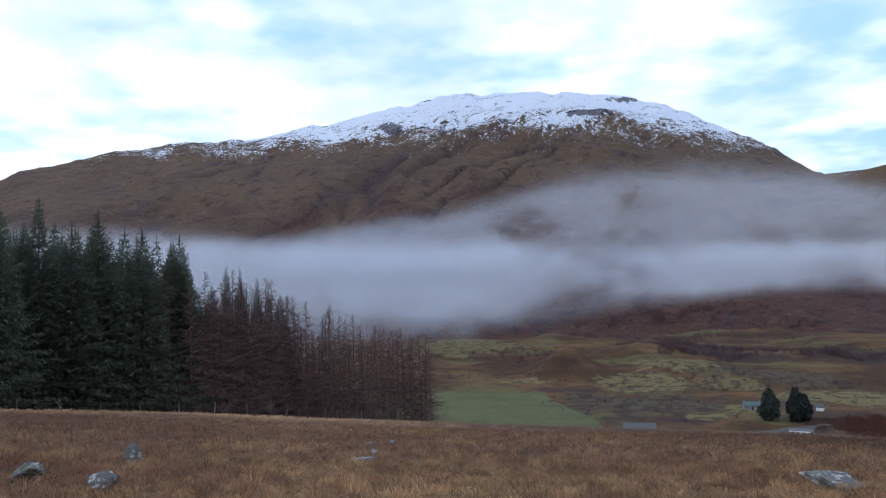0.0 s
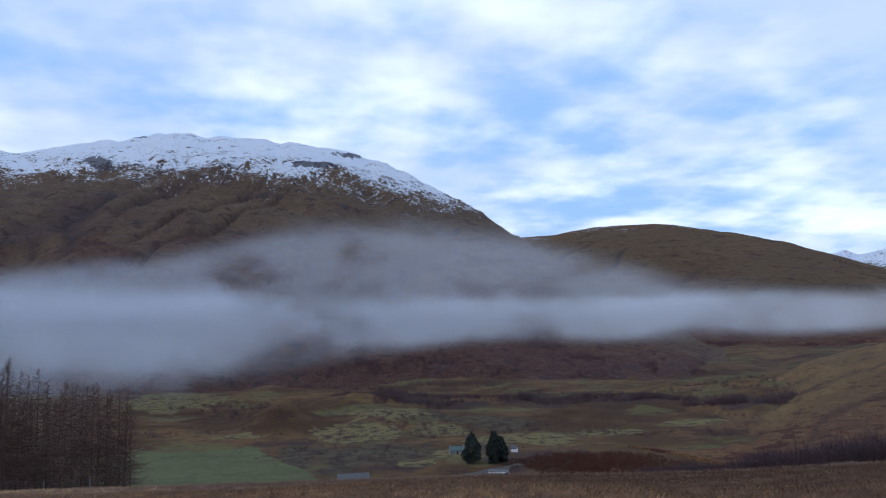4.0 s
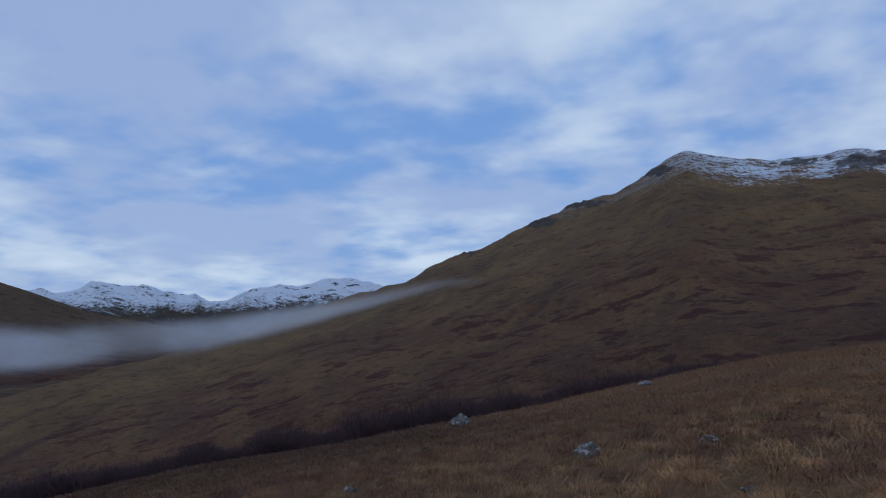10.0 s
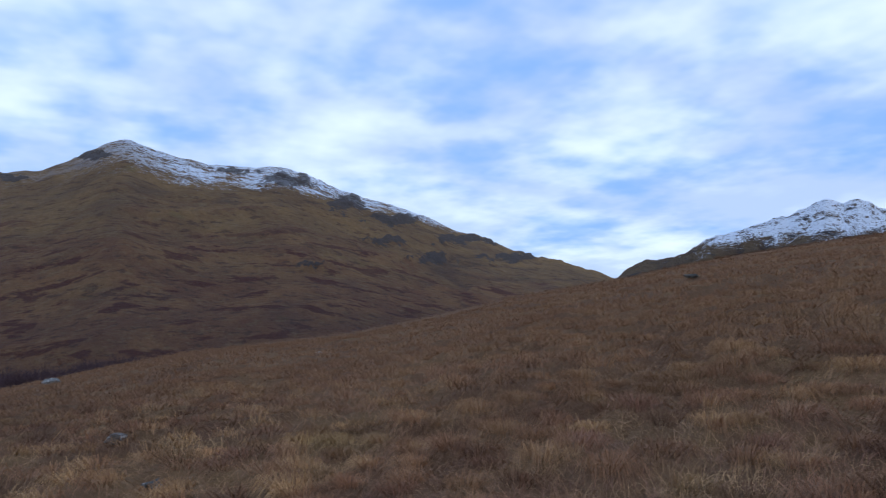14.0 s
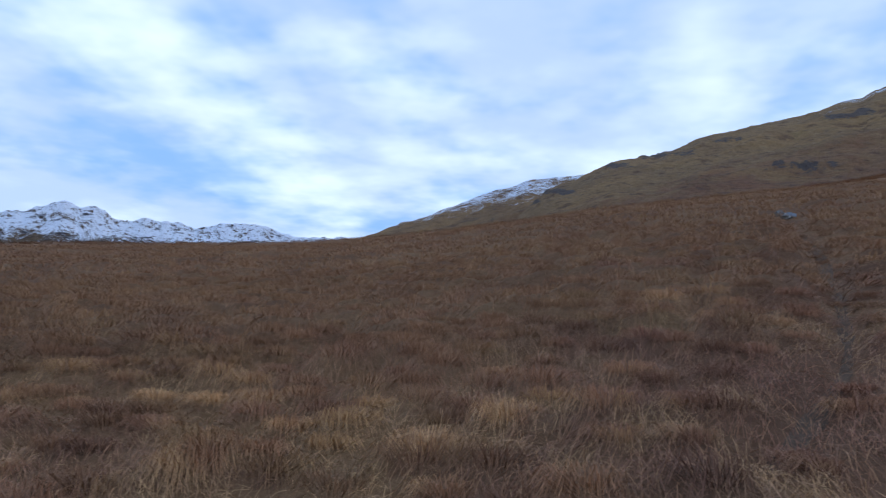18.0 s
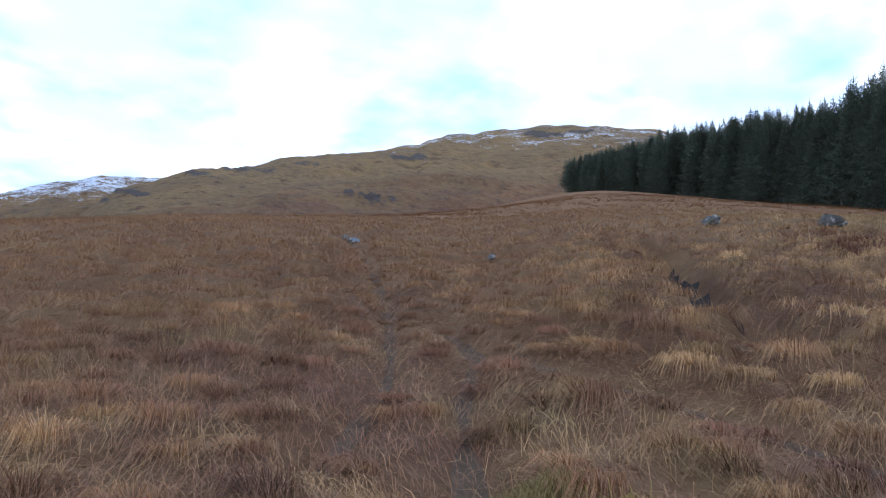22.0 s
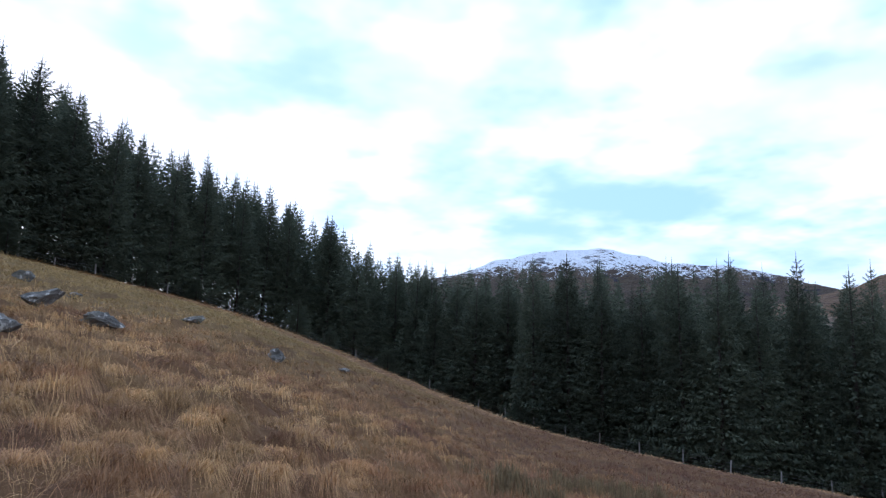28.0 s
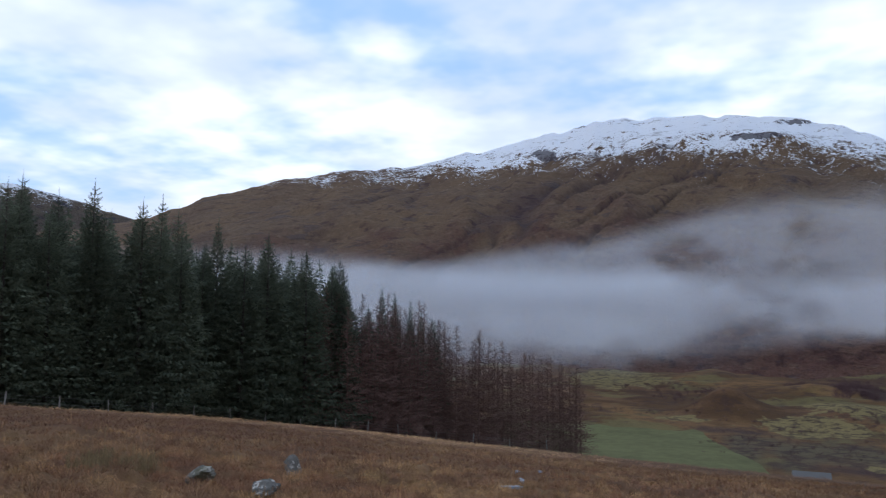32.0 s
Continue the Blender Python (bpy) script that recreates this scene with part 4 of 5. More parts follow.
def stone_mesh(name, seed, sx, sy, sz, material=None, facets=11):
    """A weathered boulder, cut by a few flat faces."""
    g = np.random.RandomState(seed)
    bm = bmesh.new()
    bmesh.ops.create_icosphere(bm, subdivisions=4, radius=1.25)
    cuts = [(unit(g.normal(0, 1, 3) * np.array([1, 1, 1.2])), g.uniform(0.42, 0.75)) for _ in range(facets)]
    for v in bm.verts:
        p = np.array(v.co)
        for nrm, d in cuts:
            k = p @ nrm - d
            if k > 0:
                p = p - nrm * k * 0.92
        q = Vector(p * 1.7 + seed)
        p = p * (1 + 0.2 * noise.noise(q) + 0.12 * noise.noise(q * 3.1))
        v.co = (p[0] * sx, p[1] * sy, p[2] * sz)
    me = bpy.data.meshes.new(name)
    bm.to_mesh(me)
    bm.free()
    me.materials.append(material or ROCK)
    return me


@functools.lru_cache(maxsize=None)
def gz(x, y):
    return float(ground(np.array([x]), np.array([y]))[0])


def foot_of(az, el):
    """Where a line of sight of that bearing and rise meets the ground sheet."""
    r = np.geomspace(2.0, 600, 900)
    x, y = xy(az, r)
    hit = np.nonzero(ground(x, y) >= EYE + r * math.tan(radians(el)))[0]
    k = hit[0] if len(hit) else int(np.argmax(ground(x, y) - EYE - r * math.tan(radians(el)) - 1e3 * (r > 110)))
    return float(x[k]), float(y[k]), float(r[k])


# ---- the spruce plantation ----
EDGE = [(-139.6, 305), (-129, 184), (-120, 121), (-113, 93), (-100, 79), (-90, 91), (-76, 105), (-66, 107), (-50, 83), (-41, 77), (-24, 91), (-14, 98), (0, 100)]
TOPS = [(-141, 16.6), (-132, 18.8), (-128, 19.3), (-122, 19.7), (-118, 21.2), (-114, 23.0), (-106, 23.6), (-100, 22.9), (-92, 20.2), (-88, 18.0), (-82, 16.0),
        (-75, 13.6), (-71, 11.8), (-67, 9.8), (-63, 8.4), (-56, 8.5), (-50, 8.5), (-41, 8.6), (-36, 7.6), (-32, 6.8), (-28, 5.6), (-22, 4.5), (-18.4, 3.6),
        (-17, 1.6), (-14, 0.7), (-10, -0.2), (-5, -2.0), (0, -3.8)]


def edge_points(step):
    pts = [xy(a, r) for a, r in EDGE]
    out = []
    for (x0, y0), (x1, y1) in zip(pts, pts[1:]):
        n = max(1, int(round(math.hypot(x1 - x0, y1 - y0) / step)))
        for k in range(n):
            out.append((x0 + (x1 - x0) * k / n, y0 + (y1 - y0) * k / n))
    return out


def build_forest():
    g = np.random.RandomState(4)
    kinds = []
    for k in range(6):
        ob = tagged(new("spruce_tree"), "dark green spruce tree with boughs down to the ground", "tree", "spruce plantation")
        part("trunk", trunk_mesh("trunk", 19.5, 0.2, BARK), BARK, ob)
        part("crown", soup("crown", spruce_crown(20 + k, 20.0, 4.5 + 0.2 * k, 0.42, 8, 0.4, 11, 0.80 + 0.03 * k, 3000, 1.05), SPRUCE), SPRUCE, ob)
        kinds.append([ob, False])
    larches = []
    for k in range(4):
        ob = tagged(new("larch_tree"), "leafless reddish larch with a thin straight trunk", "tree", "bare larches at the wood's end")
        part("trunk", trunk_mesh("trunk", 14.8, 0.085, REDBARK), REDBARK, ob)
        part("crown", soup("crown", larch_twigs(60 + k, 15.0, 3.0 + 0.3 * k), LARCH), LARCH, ob)
        larches.append([ob, False])

    def plant(pool, x, y, high, nominal, fat):
        slot = pool[g.randint(len(pool))]
        s = high / nominal
        m = Matrix.LocRotScale((x, y, gz(x, y) - 0.1), Euler((radians(g.uniform(-1.2, 1.2)), radians(g.uniform(-1.2, 1.2)), g.uniform(0, 6.283))), (fat * s ** 0.6, fat * s ** 0.6, s))
        if slot[1]:
            q = slot[0].scale
            copy_thing(slot[0], m @ Matrix.Diagonal((1 / q.x, 1 / q.y, 1 / q.z, 1)))
        else:
            slot[0].matrix_basis, slot[1] = m, True

    def height(x, y, jit):
        az, r = polar(x, y)
        t = np.array(TOPS)
        return (r * math.tan(radians(float(np.interp(az, t[:, 0], t[:, 1])))) + EYE - gz(x, y)) * jit

    for i, (px, py) in enumerate(edge_points(4.3)):
        az, r = polar(px, py)
        for row in range(2):
            x, y = xy(az + g.uniform(-0.5, 0.5), r + 1.8 + 4.6 * row + g.uniform(-1.3, 1.3))
            az2 = float(polar(x, y)[0])
            if az2 > -17.2 and (az2 > -10.5 or row == 0 or i % 2):
                continue
            if az < -128 and (i + row) % 2:
                continue
            h = height(x, y, g.uniform(0.90, 1.05) if g.rand() > 0.2 else g.uniform(1.03, 1.10))
            plant(kinds, x, y, max(h, 3.0), 20.0, g.uniform(0.85, 1.1) + 0.3 * (row == 0) * g.rand())
    for i in range(100):
        az = -20.5 + 20.4 * ((i + g.rand()) / 100) ** 1.35
        x, y = xy(az, 99 + g.uniform(-3, 7) - 2 * (az < -17))
        plant(larches, x, y, height(x, y, (g.uniform(0.68, 1.0) + 0.10 * (az < -11)) * (0.8 if az < -17 else 1.0)), 15.0, 1.0)
    # tall leaders that stand above the rest
    for az, r, el in ((-31.8, 84, 8.5), (-40.9, 80, 9.5), (-63.2, 108, 9.0), (-18.4, 97, 3.7), (-24.2, 94, 5.2), (-52.8, 90, 9.1), (-49.9, 86, 9.1),
                      (-99.7, 82, 22.9), (-105.5, 86, 23.5), (-112.9, 96, 22.9), (-88.3, 94, 17.9), (-82, 102, 16.0), (-70.9, 108, 12.0), (-15.2, 101, 2.2), (-14.3, 100, 1.9), (-13.2, 102, 1.3), (-12.4, 101, 0.6), (-36.2, 82, 9.3), (-45.3, 82, 9.4), (-27.8, 90, 7.2)):
        x, y = xy(az, r)
        plant(kinds, x, y, r * math.tan(radians(el)) + EYE - gz(x, y), 20.0, 0.85 if az < -17 else 0.55)
    # small self-sown trees at the fence
    for az, r, h in ((-84, 92, 4.0), (-80.5, 95, 3.2), (-73, 99, 5.0), (-70.5, 99, 3.0), (-66, 99, 4.2), (-61, 94, 3.6), (-93, 82, 4.5), (-96.5, 76, 3.5), (-56, 85, 3.0)):
        x, y = xy(az, r)
        plant(kinds, x, y, h, 20.0, 1.15)
    # the wood behind the first rows
    tris = []
    low = [spruce_crown(90 + k, 20.0, 4.8, 0.62, 7, 5.0, 2, 0.86, 560, 1.9) for k in range(4)]
    for i, (px, py) in enumerate(edge_points(2.7)):
        az, r = polar(px, py)
        for row in range(3):
            x, y = xy(az + g.uniform(-1, 1), r + 10.5 + 5.5 * row + g.uniform(-2, 2))
            if polar(x, y)[0] > -18:
                continue
            s = max(height(x, y, g.uniform(0.90, 1.03)), 3) / 20.0
            c, sn = math.cos(i * 1.7 + row), math.sin(i * 1.7 + row)
            t = low[g.randint(4)] * np.array([s ** 0.6, s ** 0.6, s])
            t = np.stack([t[..., 0] * c - t[..., 1] * sn + x, t[..., 0] * sn + t[..., 1] * c + y, t[..., 2] + gz(x, y)], -1)
            tris.append(t)
    tagged(new("spruce_wood", soup("spruce_wood", np.concatenate(tris), SPRUCE)), "dense dark spruce wood behind the edge trees", "trees", kind="stuff")


build_forest()


# ---- fence along the wood ----
def build_fence():
    fence = tagged(new("fence"), "post and wire fence with weathered wooden posts along the wood", "fence")
    g = np.random.RandomState(8)
    bm = bmesh.new()
    bmesh.ops.create_cone(bm, cap_ends=True, segments=8, radius1=0.065, radius2=0.055, depth=1.5)
    bmesh.ops.translate(bm, verts=bm.verts, vec=(0, 0, 0.55))
    me = bpy.data.meshes.new("post")
    bm.to_mesh(me)
    bm.free()
    me.materials.append(POST)
    heads = []
    for x, y in edge_points(4.6):
        az, r = polar(x, y)
        x, y = xy(az, r - 3.0)
        ob = new("post", me)
        ob.parent = fence
        s = g.uniform(0.85, 1.1)
        ob.matrix_basis = Matrix.LocRotScale((x, y, gz(x, y)), Euler((radians(g.uniform(-5, 5)), radians(g.uniform(-5, 5)), g.uniform(0, 6))), (s * 1.15, s * 1.15, s))
        heads.append((x, y, gz(x, y)))
    for h in (0.45, 0.75, 1.05):
        p = np.array(heads) + np.array([0, 0, h])
        v = np.stack([p + [0, 0, 0.006], p - [0, 0, 0.006]], 1)
        part("wire", sheet("wire", v[..., 0], v[..., 1], v[..., 2], WIRE), WIRE, fence)


build_fence()


# ---- boulders: bearing, rise of the foot, width in degrees, height over width, turn ----
STONES = [(-129.6, 11.7, 1.1, 0.6), (-121.9, 11.1, 1.6, 0.5), (-115, 10.5, 1.5, 0.5), (-116.6, 2.5, 0.9, 1.2), (-93, 2.4, 2.3, 0.65), (-96.3, 4.9, 2.8, 0.4),
          (-90.6, 4.2, 2.4, 0.5), (-99.2, 5.1, 2.2, 0.45), (-105.6, 6.0, 2.6, 0.45), (-96.2, 6.2, 1.3, 0.6), (-106.9, 8.6, 2.0, 0.5), (-98.8, 7.0, 2.0, 0.45),
          (-108.6, 9.6, 1.5, 0.4), (-100.6, 7.9, 1.9, 0.45), (-91.9, 5.8, 1.1, 0.5), (-102.4, 5.8, 0.9, 0.8), (-104, 7.6, 1.1, 0.5), (-86.3, 3.0, 2.4, 0.35),
          (-88.4, 4.9, 0.9, 0.4), (-80.6, 3.6, 1.2, 0.4), (-74.5, 0.9, 1.8, 0.55), (-69.3, 0.2, 0.9, 0.4), (-22, -11.6, 1.0, 1.5), (-24, -13.1, 2.1, 0.45), (-28.8, -12.0, 1.8, 0.5),
          (28.2, -14.3, 3.8, 0.35), (89.9, -8.7, 1.9, 0.5), (80.8, -6.3, 1.7, 0.5), (94.8, -3.7, 0.9, 0.6), (98.9, -8.0, 1.6, 0.35), (101.5, -11.1, 1.5, 0.6),
          (72.4, -10.8, 1.1, 0.5), (-157.2, 9.7, 1.1, 0.5), (113, -2.0, 0.5, 0.6), (-146.0, 8.7, 0.7, 0.5), (141, 3.6, 0.8, 0.4), (-42.7, -8.7, 1.3, 0.45)]


BOULDERS = []


def build_stones():
    g = np.random.RandomState(12)
    for i, (az, el, w, tall) in enumerate(STONES):
        x, y, r = foot_of(az, el)
        s = r * radians(w) / 2 * 1.2
        BOULDERS.append((x, y, s))
        kind = "tall pointed grey boulder" if tall > 1 else "low flat grey boulder" if tall < 0.42 else "rounded grey boulder"
        ob = new("boulder", stone_mesh("boulder", 30 + i, s * 1.05, s * g.uniform(0.6, 0.9), s * tall * 1.3))
        tagged(ob, kind + " with pale lichen among the dead grass", "boulder", "boulders on the moor")
        ob.matrix_basis = pose(x, y, gz(x, y) + s * tall * 0.34, g.uniform(-8, 8), g.uniform(-8, 8), -az + g.uniform(-15, 15))
    # the large slab near the path
    x, y, r = foot_of(-96.0, -1.4)
    w, d, h = r * radians(4.7), r * radians(3.6), r * radians(2.1) + 0.26
    BOULDERS.append((x, y, w * 0.45))
    bm = bmesh.new()
    bmesh.ops.create_cube(bm, size=1.0)
    bmesh.ops.subdivide_edges(bm, edges=bm.edges[:], cuts=7, use_grid_fill=True)
    for v in bm.verts:
        p = v.co.copy()
        p.x *= w * (1 - 0.18 * (p.z + 0.5))
        p.y *= d * (1 - 0.12 * (p.z + 0.5))
        p.z = (p.z + 0.5) * h * (0.85 + 0.25 * p.x / w)
        k = noise.noise(p * 9.0) * 0.045 + noise.noise(p * 26.0) * 0.018
        v.co = p + Vector((k, noise.noise(p * 7 + Vector((3, 1, 4))) * 0.05, k * 0.8))
    bmesh.ops.bevel(bm, geom=[ed for ed in bm.edges if ed.calc_face_angle(0) > 0.9], offset=0.012, segments=2, affect="EDGES")
    me = bpy.data.meshes.new("boulder")
    bm.to_mesh(me)
    bm.free()
    me.materials.append(ROCK)
    ob = tagged(new("boulder", me), "large flat-topped grey slab tilted out of the turf", "boulder", "boulders on the moor")
    ob.matrix_basis = pose(x, y, gz(x, y) - 0.30, 3, -2, 92)


build_stones()


# ---- the glen floor: pasture, track, caravan, cottage, barn, pines ----
def drape(name, label, category, a0, a1, r0, r1, material, lift=0.12, n=24, m=16, taper=0.0):
    """A patch of land that follows the ground; taper narrows its far end."""
    u, v = np.meshgrid(np.linspace(0, 1, n), np.linspace(0, 1, m), indexing="ij")
    az = a0 + (a1 - a0) * u * (1 - taper * v) + 1.1 * (0.3 + u) * fbm(v * 3.3, u * 0 + a0, 3, 3)
    r = r0 + (r1 - r0) * v + 14 * v * fbm(u * 5, v * 0 + a0, 3, 5)
    X, Y = xy(az, r)
    return tagged(new(name, sheet(name, X, Y, ground(X, Y) + lift, material)), label, category, kind="structure")


def box(w, d, h, bevel=0.0, z=0.0):
    bm = bmesh.new()
    bmesh.ops.create_cube(bm, size=1.0)
    bmesh.ops.scale(bm, verts=bm.verts, vec=(w, d, h))
    bmesh.ops.translate(bm, verts=bm.verts, vec=(0, 0, h / 2 + z))
    if bevel:
        bmesh.ops.bevel(bm, geom=bm.edges[:], offset=bevel, segments=2, affect="EDGES")
    return bm


def moved(bm, x, y, z):
    bmesh.ops.translate(bm, verts=bm.verts, vec=(x, y, z))
    return bm


def gable(w, d, h0, rise, over=0.3, thick=0.18):
    """A pitched roof over a body w long and d deep, its eaves at h0."""
    bm = bmesh.new()
    a, b = w / 2 + over, d / 2 + over
    drop = rise * over / (d / 2)
    prof = [(-b, h0 - drop), (0, h0 + rise), (b, h0 - drop), (b, h0 - drop + thick), (0, h0 + rise + thick), (-b, h0 - drop + thick)]
    rows = [[bm.verts.new((sx * a, y, z)) for y, z in prof] for sx in (-1, 1)]
    k = len(prof)
    for i in range(k):
        bm.faces.new((rows[0][i], rows[0][(i + 1) % k], rows[1][(i + 1) % k], rows[1][i]))
    for q in (rows[0][::-1], rows[1]):
        bm.faces.new((q[0], q[1], q[4], q[5]))
        bm.faces.new((q[1], q[2], q[3], q[4]))
    return bm


def gable_walls(w, d, h0, rise):
    bm = bmesh.new()
    prof = [(-d / 2, -1.0), (d / 2, -1.0), (d / 2, h0), (0, h0 + rise), (-d / 2, h0)]
    rows = [[bm.verts.new((sx * w / 2, y, z)) for y, z in prof] for sx in (-1, 1)]
    for i in range(5):
        bm.faces.new((rows[0][i], rows[0][(i + 1) % 5], rows[1][(i + 1) % 5], rows[1][i]))
    bm.faces.new(rows[0][::-1])
    bm.faces.new(rows[1])
    return bm


def on_land(ob, az, r, turn, lift=0.0):
    x, y = xy(az, r)
    ob.matrix_basis = pose(x, y, gz(x, y) + lift, 0, 0, turn)


def window_of(parent, x, y, z, w, h, face):
    f = part("window", moved(box(w, 0.08, h, 0.02), x, y, z), WHITE, parent, "white-framed window")
    part("pane", moved(box(w * 0.86, 0.04, h * 0.84), x, y + face * 0.045, z + h * 0.08), GLASS, f)


def build_glen():
    drape("pasture_field", "smooth bright green sheep pasture on the glen floor", "field", -6, 14.1, 236, 326, PASTURE, taper=0.34, n=40)
    # static caravan
    van = tagged(new("caravan"), "long white static caravan with a row of windows below the track", "caravan")
    part("body", box(6.4, 2.4, 1.9, 0.08, 0.5), WHITE, van)
    part("roof", box(6.6, 2.6, 0.14, 0.05, 2.4), TIN, van)
    part("chassis", box(5.8, 1.8, 0.35, 0.02, 0.2), BARK, van)
    for k in range(4):
        window_of(van, -2.3 + 1.5 * k, -1.2, 1.3, 0.9, 0.75, -1)
    part("door", moved(box(0.65, 0.06, 1.7, 0.02), 2.85, -1.21, 0.55), GLASS, van)
    on_land(van, 26.35, 238.5, -30)
    # cottage with a green roof
    cot = tagged(new("cottage"), "low grey stone cottage with a green sheet roof beside the evergreens", "house")
    part("wall", gable_walls(9, 5.2, 2.5, 1.9), STONEWALL, cot)
    part("roof", gable(9, 5.2, 2.5, 1.9), GREENROOF, cot)
    for sx in (-1, 1):
        part("chimney", moved(box(0.6, 0.8, 1.4, 0.03), sx * 4.2, 0, 3.9), STONEWALL, cot)
    for x in (-2.8, 2.8):
        window_of(cot, x, -2.62, 0.9, 0.9, 1.1, -1)
    part("door", moved(box(0.9, 0.1, 2.0, 0.02), 0, -2.62, 0), BARK, cot)
    x, y = xy(23.25, 286)
    cot.matrix_basis = pose(x, y, gz(x, y), 0, 0, -14) @ Matrix.Diagonal((0.62, 0.62, 0.62, 1))
    shed = tagged(new("outbuilding"), "small white outbuilding beside the pines", "shed")
    part("wall", gable_walls(2.2, 2.0, 1.5, 0.7), WHITE, shed)
    part("roof", gable(2.2, 2.0, 1.5, 0.7), TIN, shed)
    on_land(shed, 27.6, 288, -40)
    barn = tagged(new("barn"), "low stone barn with a pale grey sheet roof below the brow", "barn")
    part("wall", gable_walls(9.5, 4.5, 1.9, 1.3), STONEWALL, barn)
    part("roof", gable(9.5, 4.5, 1.9, 1.3), TIN, barn)
    part("door", moved(box(1.8, 0.1, 1.7, 0.02), 1.2, -2.28, 0), BARK, barn)
    on_land(barn, 15.4, 241, -12, -0.7)
    for i, (az, r, h, w) in enumerate(((24.4, 266, 9.6, 2.9), (26.1, 265, 10.4, 2.9), (26.6, 268, 8.0, 2.4))):
        tree = tagged(new("cypress_tree"), "dense dark evergreen with a rounded crown by the cottage", "tree", "evergreens by the cottage")
        part("trunk", trunk_mesh("trunk", h * 0.8, 0.3, BARK), BARK, tree)
        part("crown", soup("crown", leafy_crown(3 + i, h, w, 2600), YEW), YEW, tree)
        on_land(tree, az, r, i * 50)


build_glen()


# ---- thickets, bracken and grass ----
def build_thickets():
    """Bare birch and alder in the burn below the brow and on the glen floor."""
    g = np.random.RandomState(15)
    kinds = [bush_twigs(np.random.RandomState(200 + k), 26, 1.0, 0.7) for k in range(8)]

    def grow(name, label, spots, material):
        tris = []
        level = ground(np.array([s[0] for s in spots]), np.array([s[1] for s in spots]))
        for (x, y, h, *zz), land in zip(spots, level):
            t = kinds[g.randint(8)] * h
            z = zz[0] if zz else land
            c, s = math.cos(x), math.sin(x)
            tris.append(np.stack([t[..., 0] * c - t[..., 1] * s + x, t[..., 0] * s + t[..., 1] * c + y, t[..., 2] + z - 0.2], -1))
        tagged(new(name, soup(name, np.concatenate(tris), material)), label, "bushes", kind="stuff")

    burn = []
    band = [(36, 0.3), (42, 0.95), (48, 1.5), (55, 1.9), (60, 1.35), (66, 1.5), (71, 1.6), (77, 2.1), (81, 1.6), (87, 1.45), (95, 1.05), (98.6, 0.8), (101, 0.4), (103, 0.1)]
    az = g.uniform(36, 102, 3400)
    r = soft_knots(REACH, az) + g.uniform(5, 24, 3400)
    x, y = xy(az, r)
    top = soft_knots(BROW, az) + knots(band, az) * (1.0 + 0.9 * vnoise(az * 1.1, az * 0 + 3.0, 8)) * g.uniform(0.25, 1.0, 3400) ** 0.7
    h = 1.15 * (r * np.tan(np.radians(top)) + EYE - ground(x, y)) + 0.2
    burn += [tuple(q) for q in np.stack([x, y, h], 1)[(h > 0.6) & (h < 12)]]
    fern = []
    reach = np.linspace(110, 420, 160)
    for i in range(1500):
        az = 50 + 48 * g.rand() ** 1.1
        rise = np.degrees(np.arctan2(hill_z("hill_east", az, reach) - EYE, reach))
        over = float(knots(BROW, az)) + float(knots(band, az)) * 0.8 + 1.7 * g.rand()
        r = float(reach[int(np.argmax(rise > over))])
        if fbm(az * 0.3, over * 1.4, 3, 24) > 0.06:
            fern.append((*xy(az, r), g.uniform(0.6, 1.3), float(hill_z("hill_east", az, r))))
    grow("burnside_thicket", "dark purple-brown leafless birch thicket along the burn", burn, THICKET)
    floor = []
    for i in range(5200):
        az, r = g.uniform(-4, 62), g.uniform(330, 640)
        x, y = xy(az, r)
        if fbm(x * 0.016, y * 0.016, 3, 44) > 0.12 and not (az < 13 and r < 395):
            floor.append((x, y, g.uniform(0.8, 3.4)))
    for a0, a1, r0, n in ((14, 25, 500, 260), (17, 24, 455, 120), (26.5, 33, 480, 260), (32, 41, 470, 300), (40, 54, 440, 220), (42, 58, 400, 90), (0, 12, 366, 60), (8, 21, 300, 90), (22, 34, 285, 50)):
        for i in range(n):
            az = a0 + (a1 - a0) * g.rand()
            x, y = xy(az, r0 + 22 * vnoise(az * 0.5, r0, 3) + g.normal(0, 7 if r0 > 320 else 16))
            floor.append((x, y, g.uniform(2.2, 6.5) * (0.7 + 0.9 * vnoise(az * 1.3, 2.0, 9)) if r0 > 430 else g.uniform(0.8, 2.2)))
    # scrub in the ravines of the mountain foot
    for i in range(2600):
        az = g.uniform(-2, 46)
        r = g.uniform(660, 860)
        if abs(fbm(np.array([az * 0.16 + r * 0.0012]), np.array([r * 0.004]), 3, 77)[0]) < 0.035:
            x, y = xy(az, r)
            floor.append((x, y, g.uniform(3.0, 7.5), hill_z("mountain_main", az, r)))
    grow("glen_thicket", "scattered leafless trees and scrub on the glen floor", floor, THICKET)
    rust = make_needles("dead_bracken", (0.11, 0.045, 0.030), (0.165, 0.070, 0.044))
    grow("hillside_bracken", "russet beds of dead bracken above the burn", fern, rust)
    bank = []
    for i in range(3600):
        az, r = g.uniform(26, 42), g.uniform(236, 300)
        d = ((az - 33.5) / 6.5) ** 2 + ((r - 262) / 26) ** 2
        if d + 0.9 * fbm(az * 0.5, r * 0.06, 3, 6) < 1:
            x, y = xy(az, r)
            bank.append((x, y, g.uniform(0.7, 1.2) + 1.3 * max(1 - d, 0)))
    grow("bracken_bank", "dark russet bank of dead bracken by the track", bank, rust)
    near = []
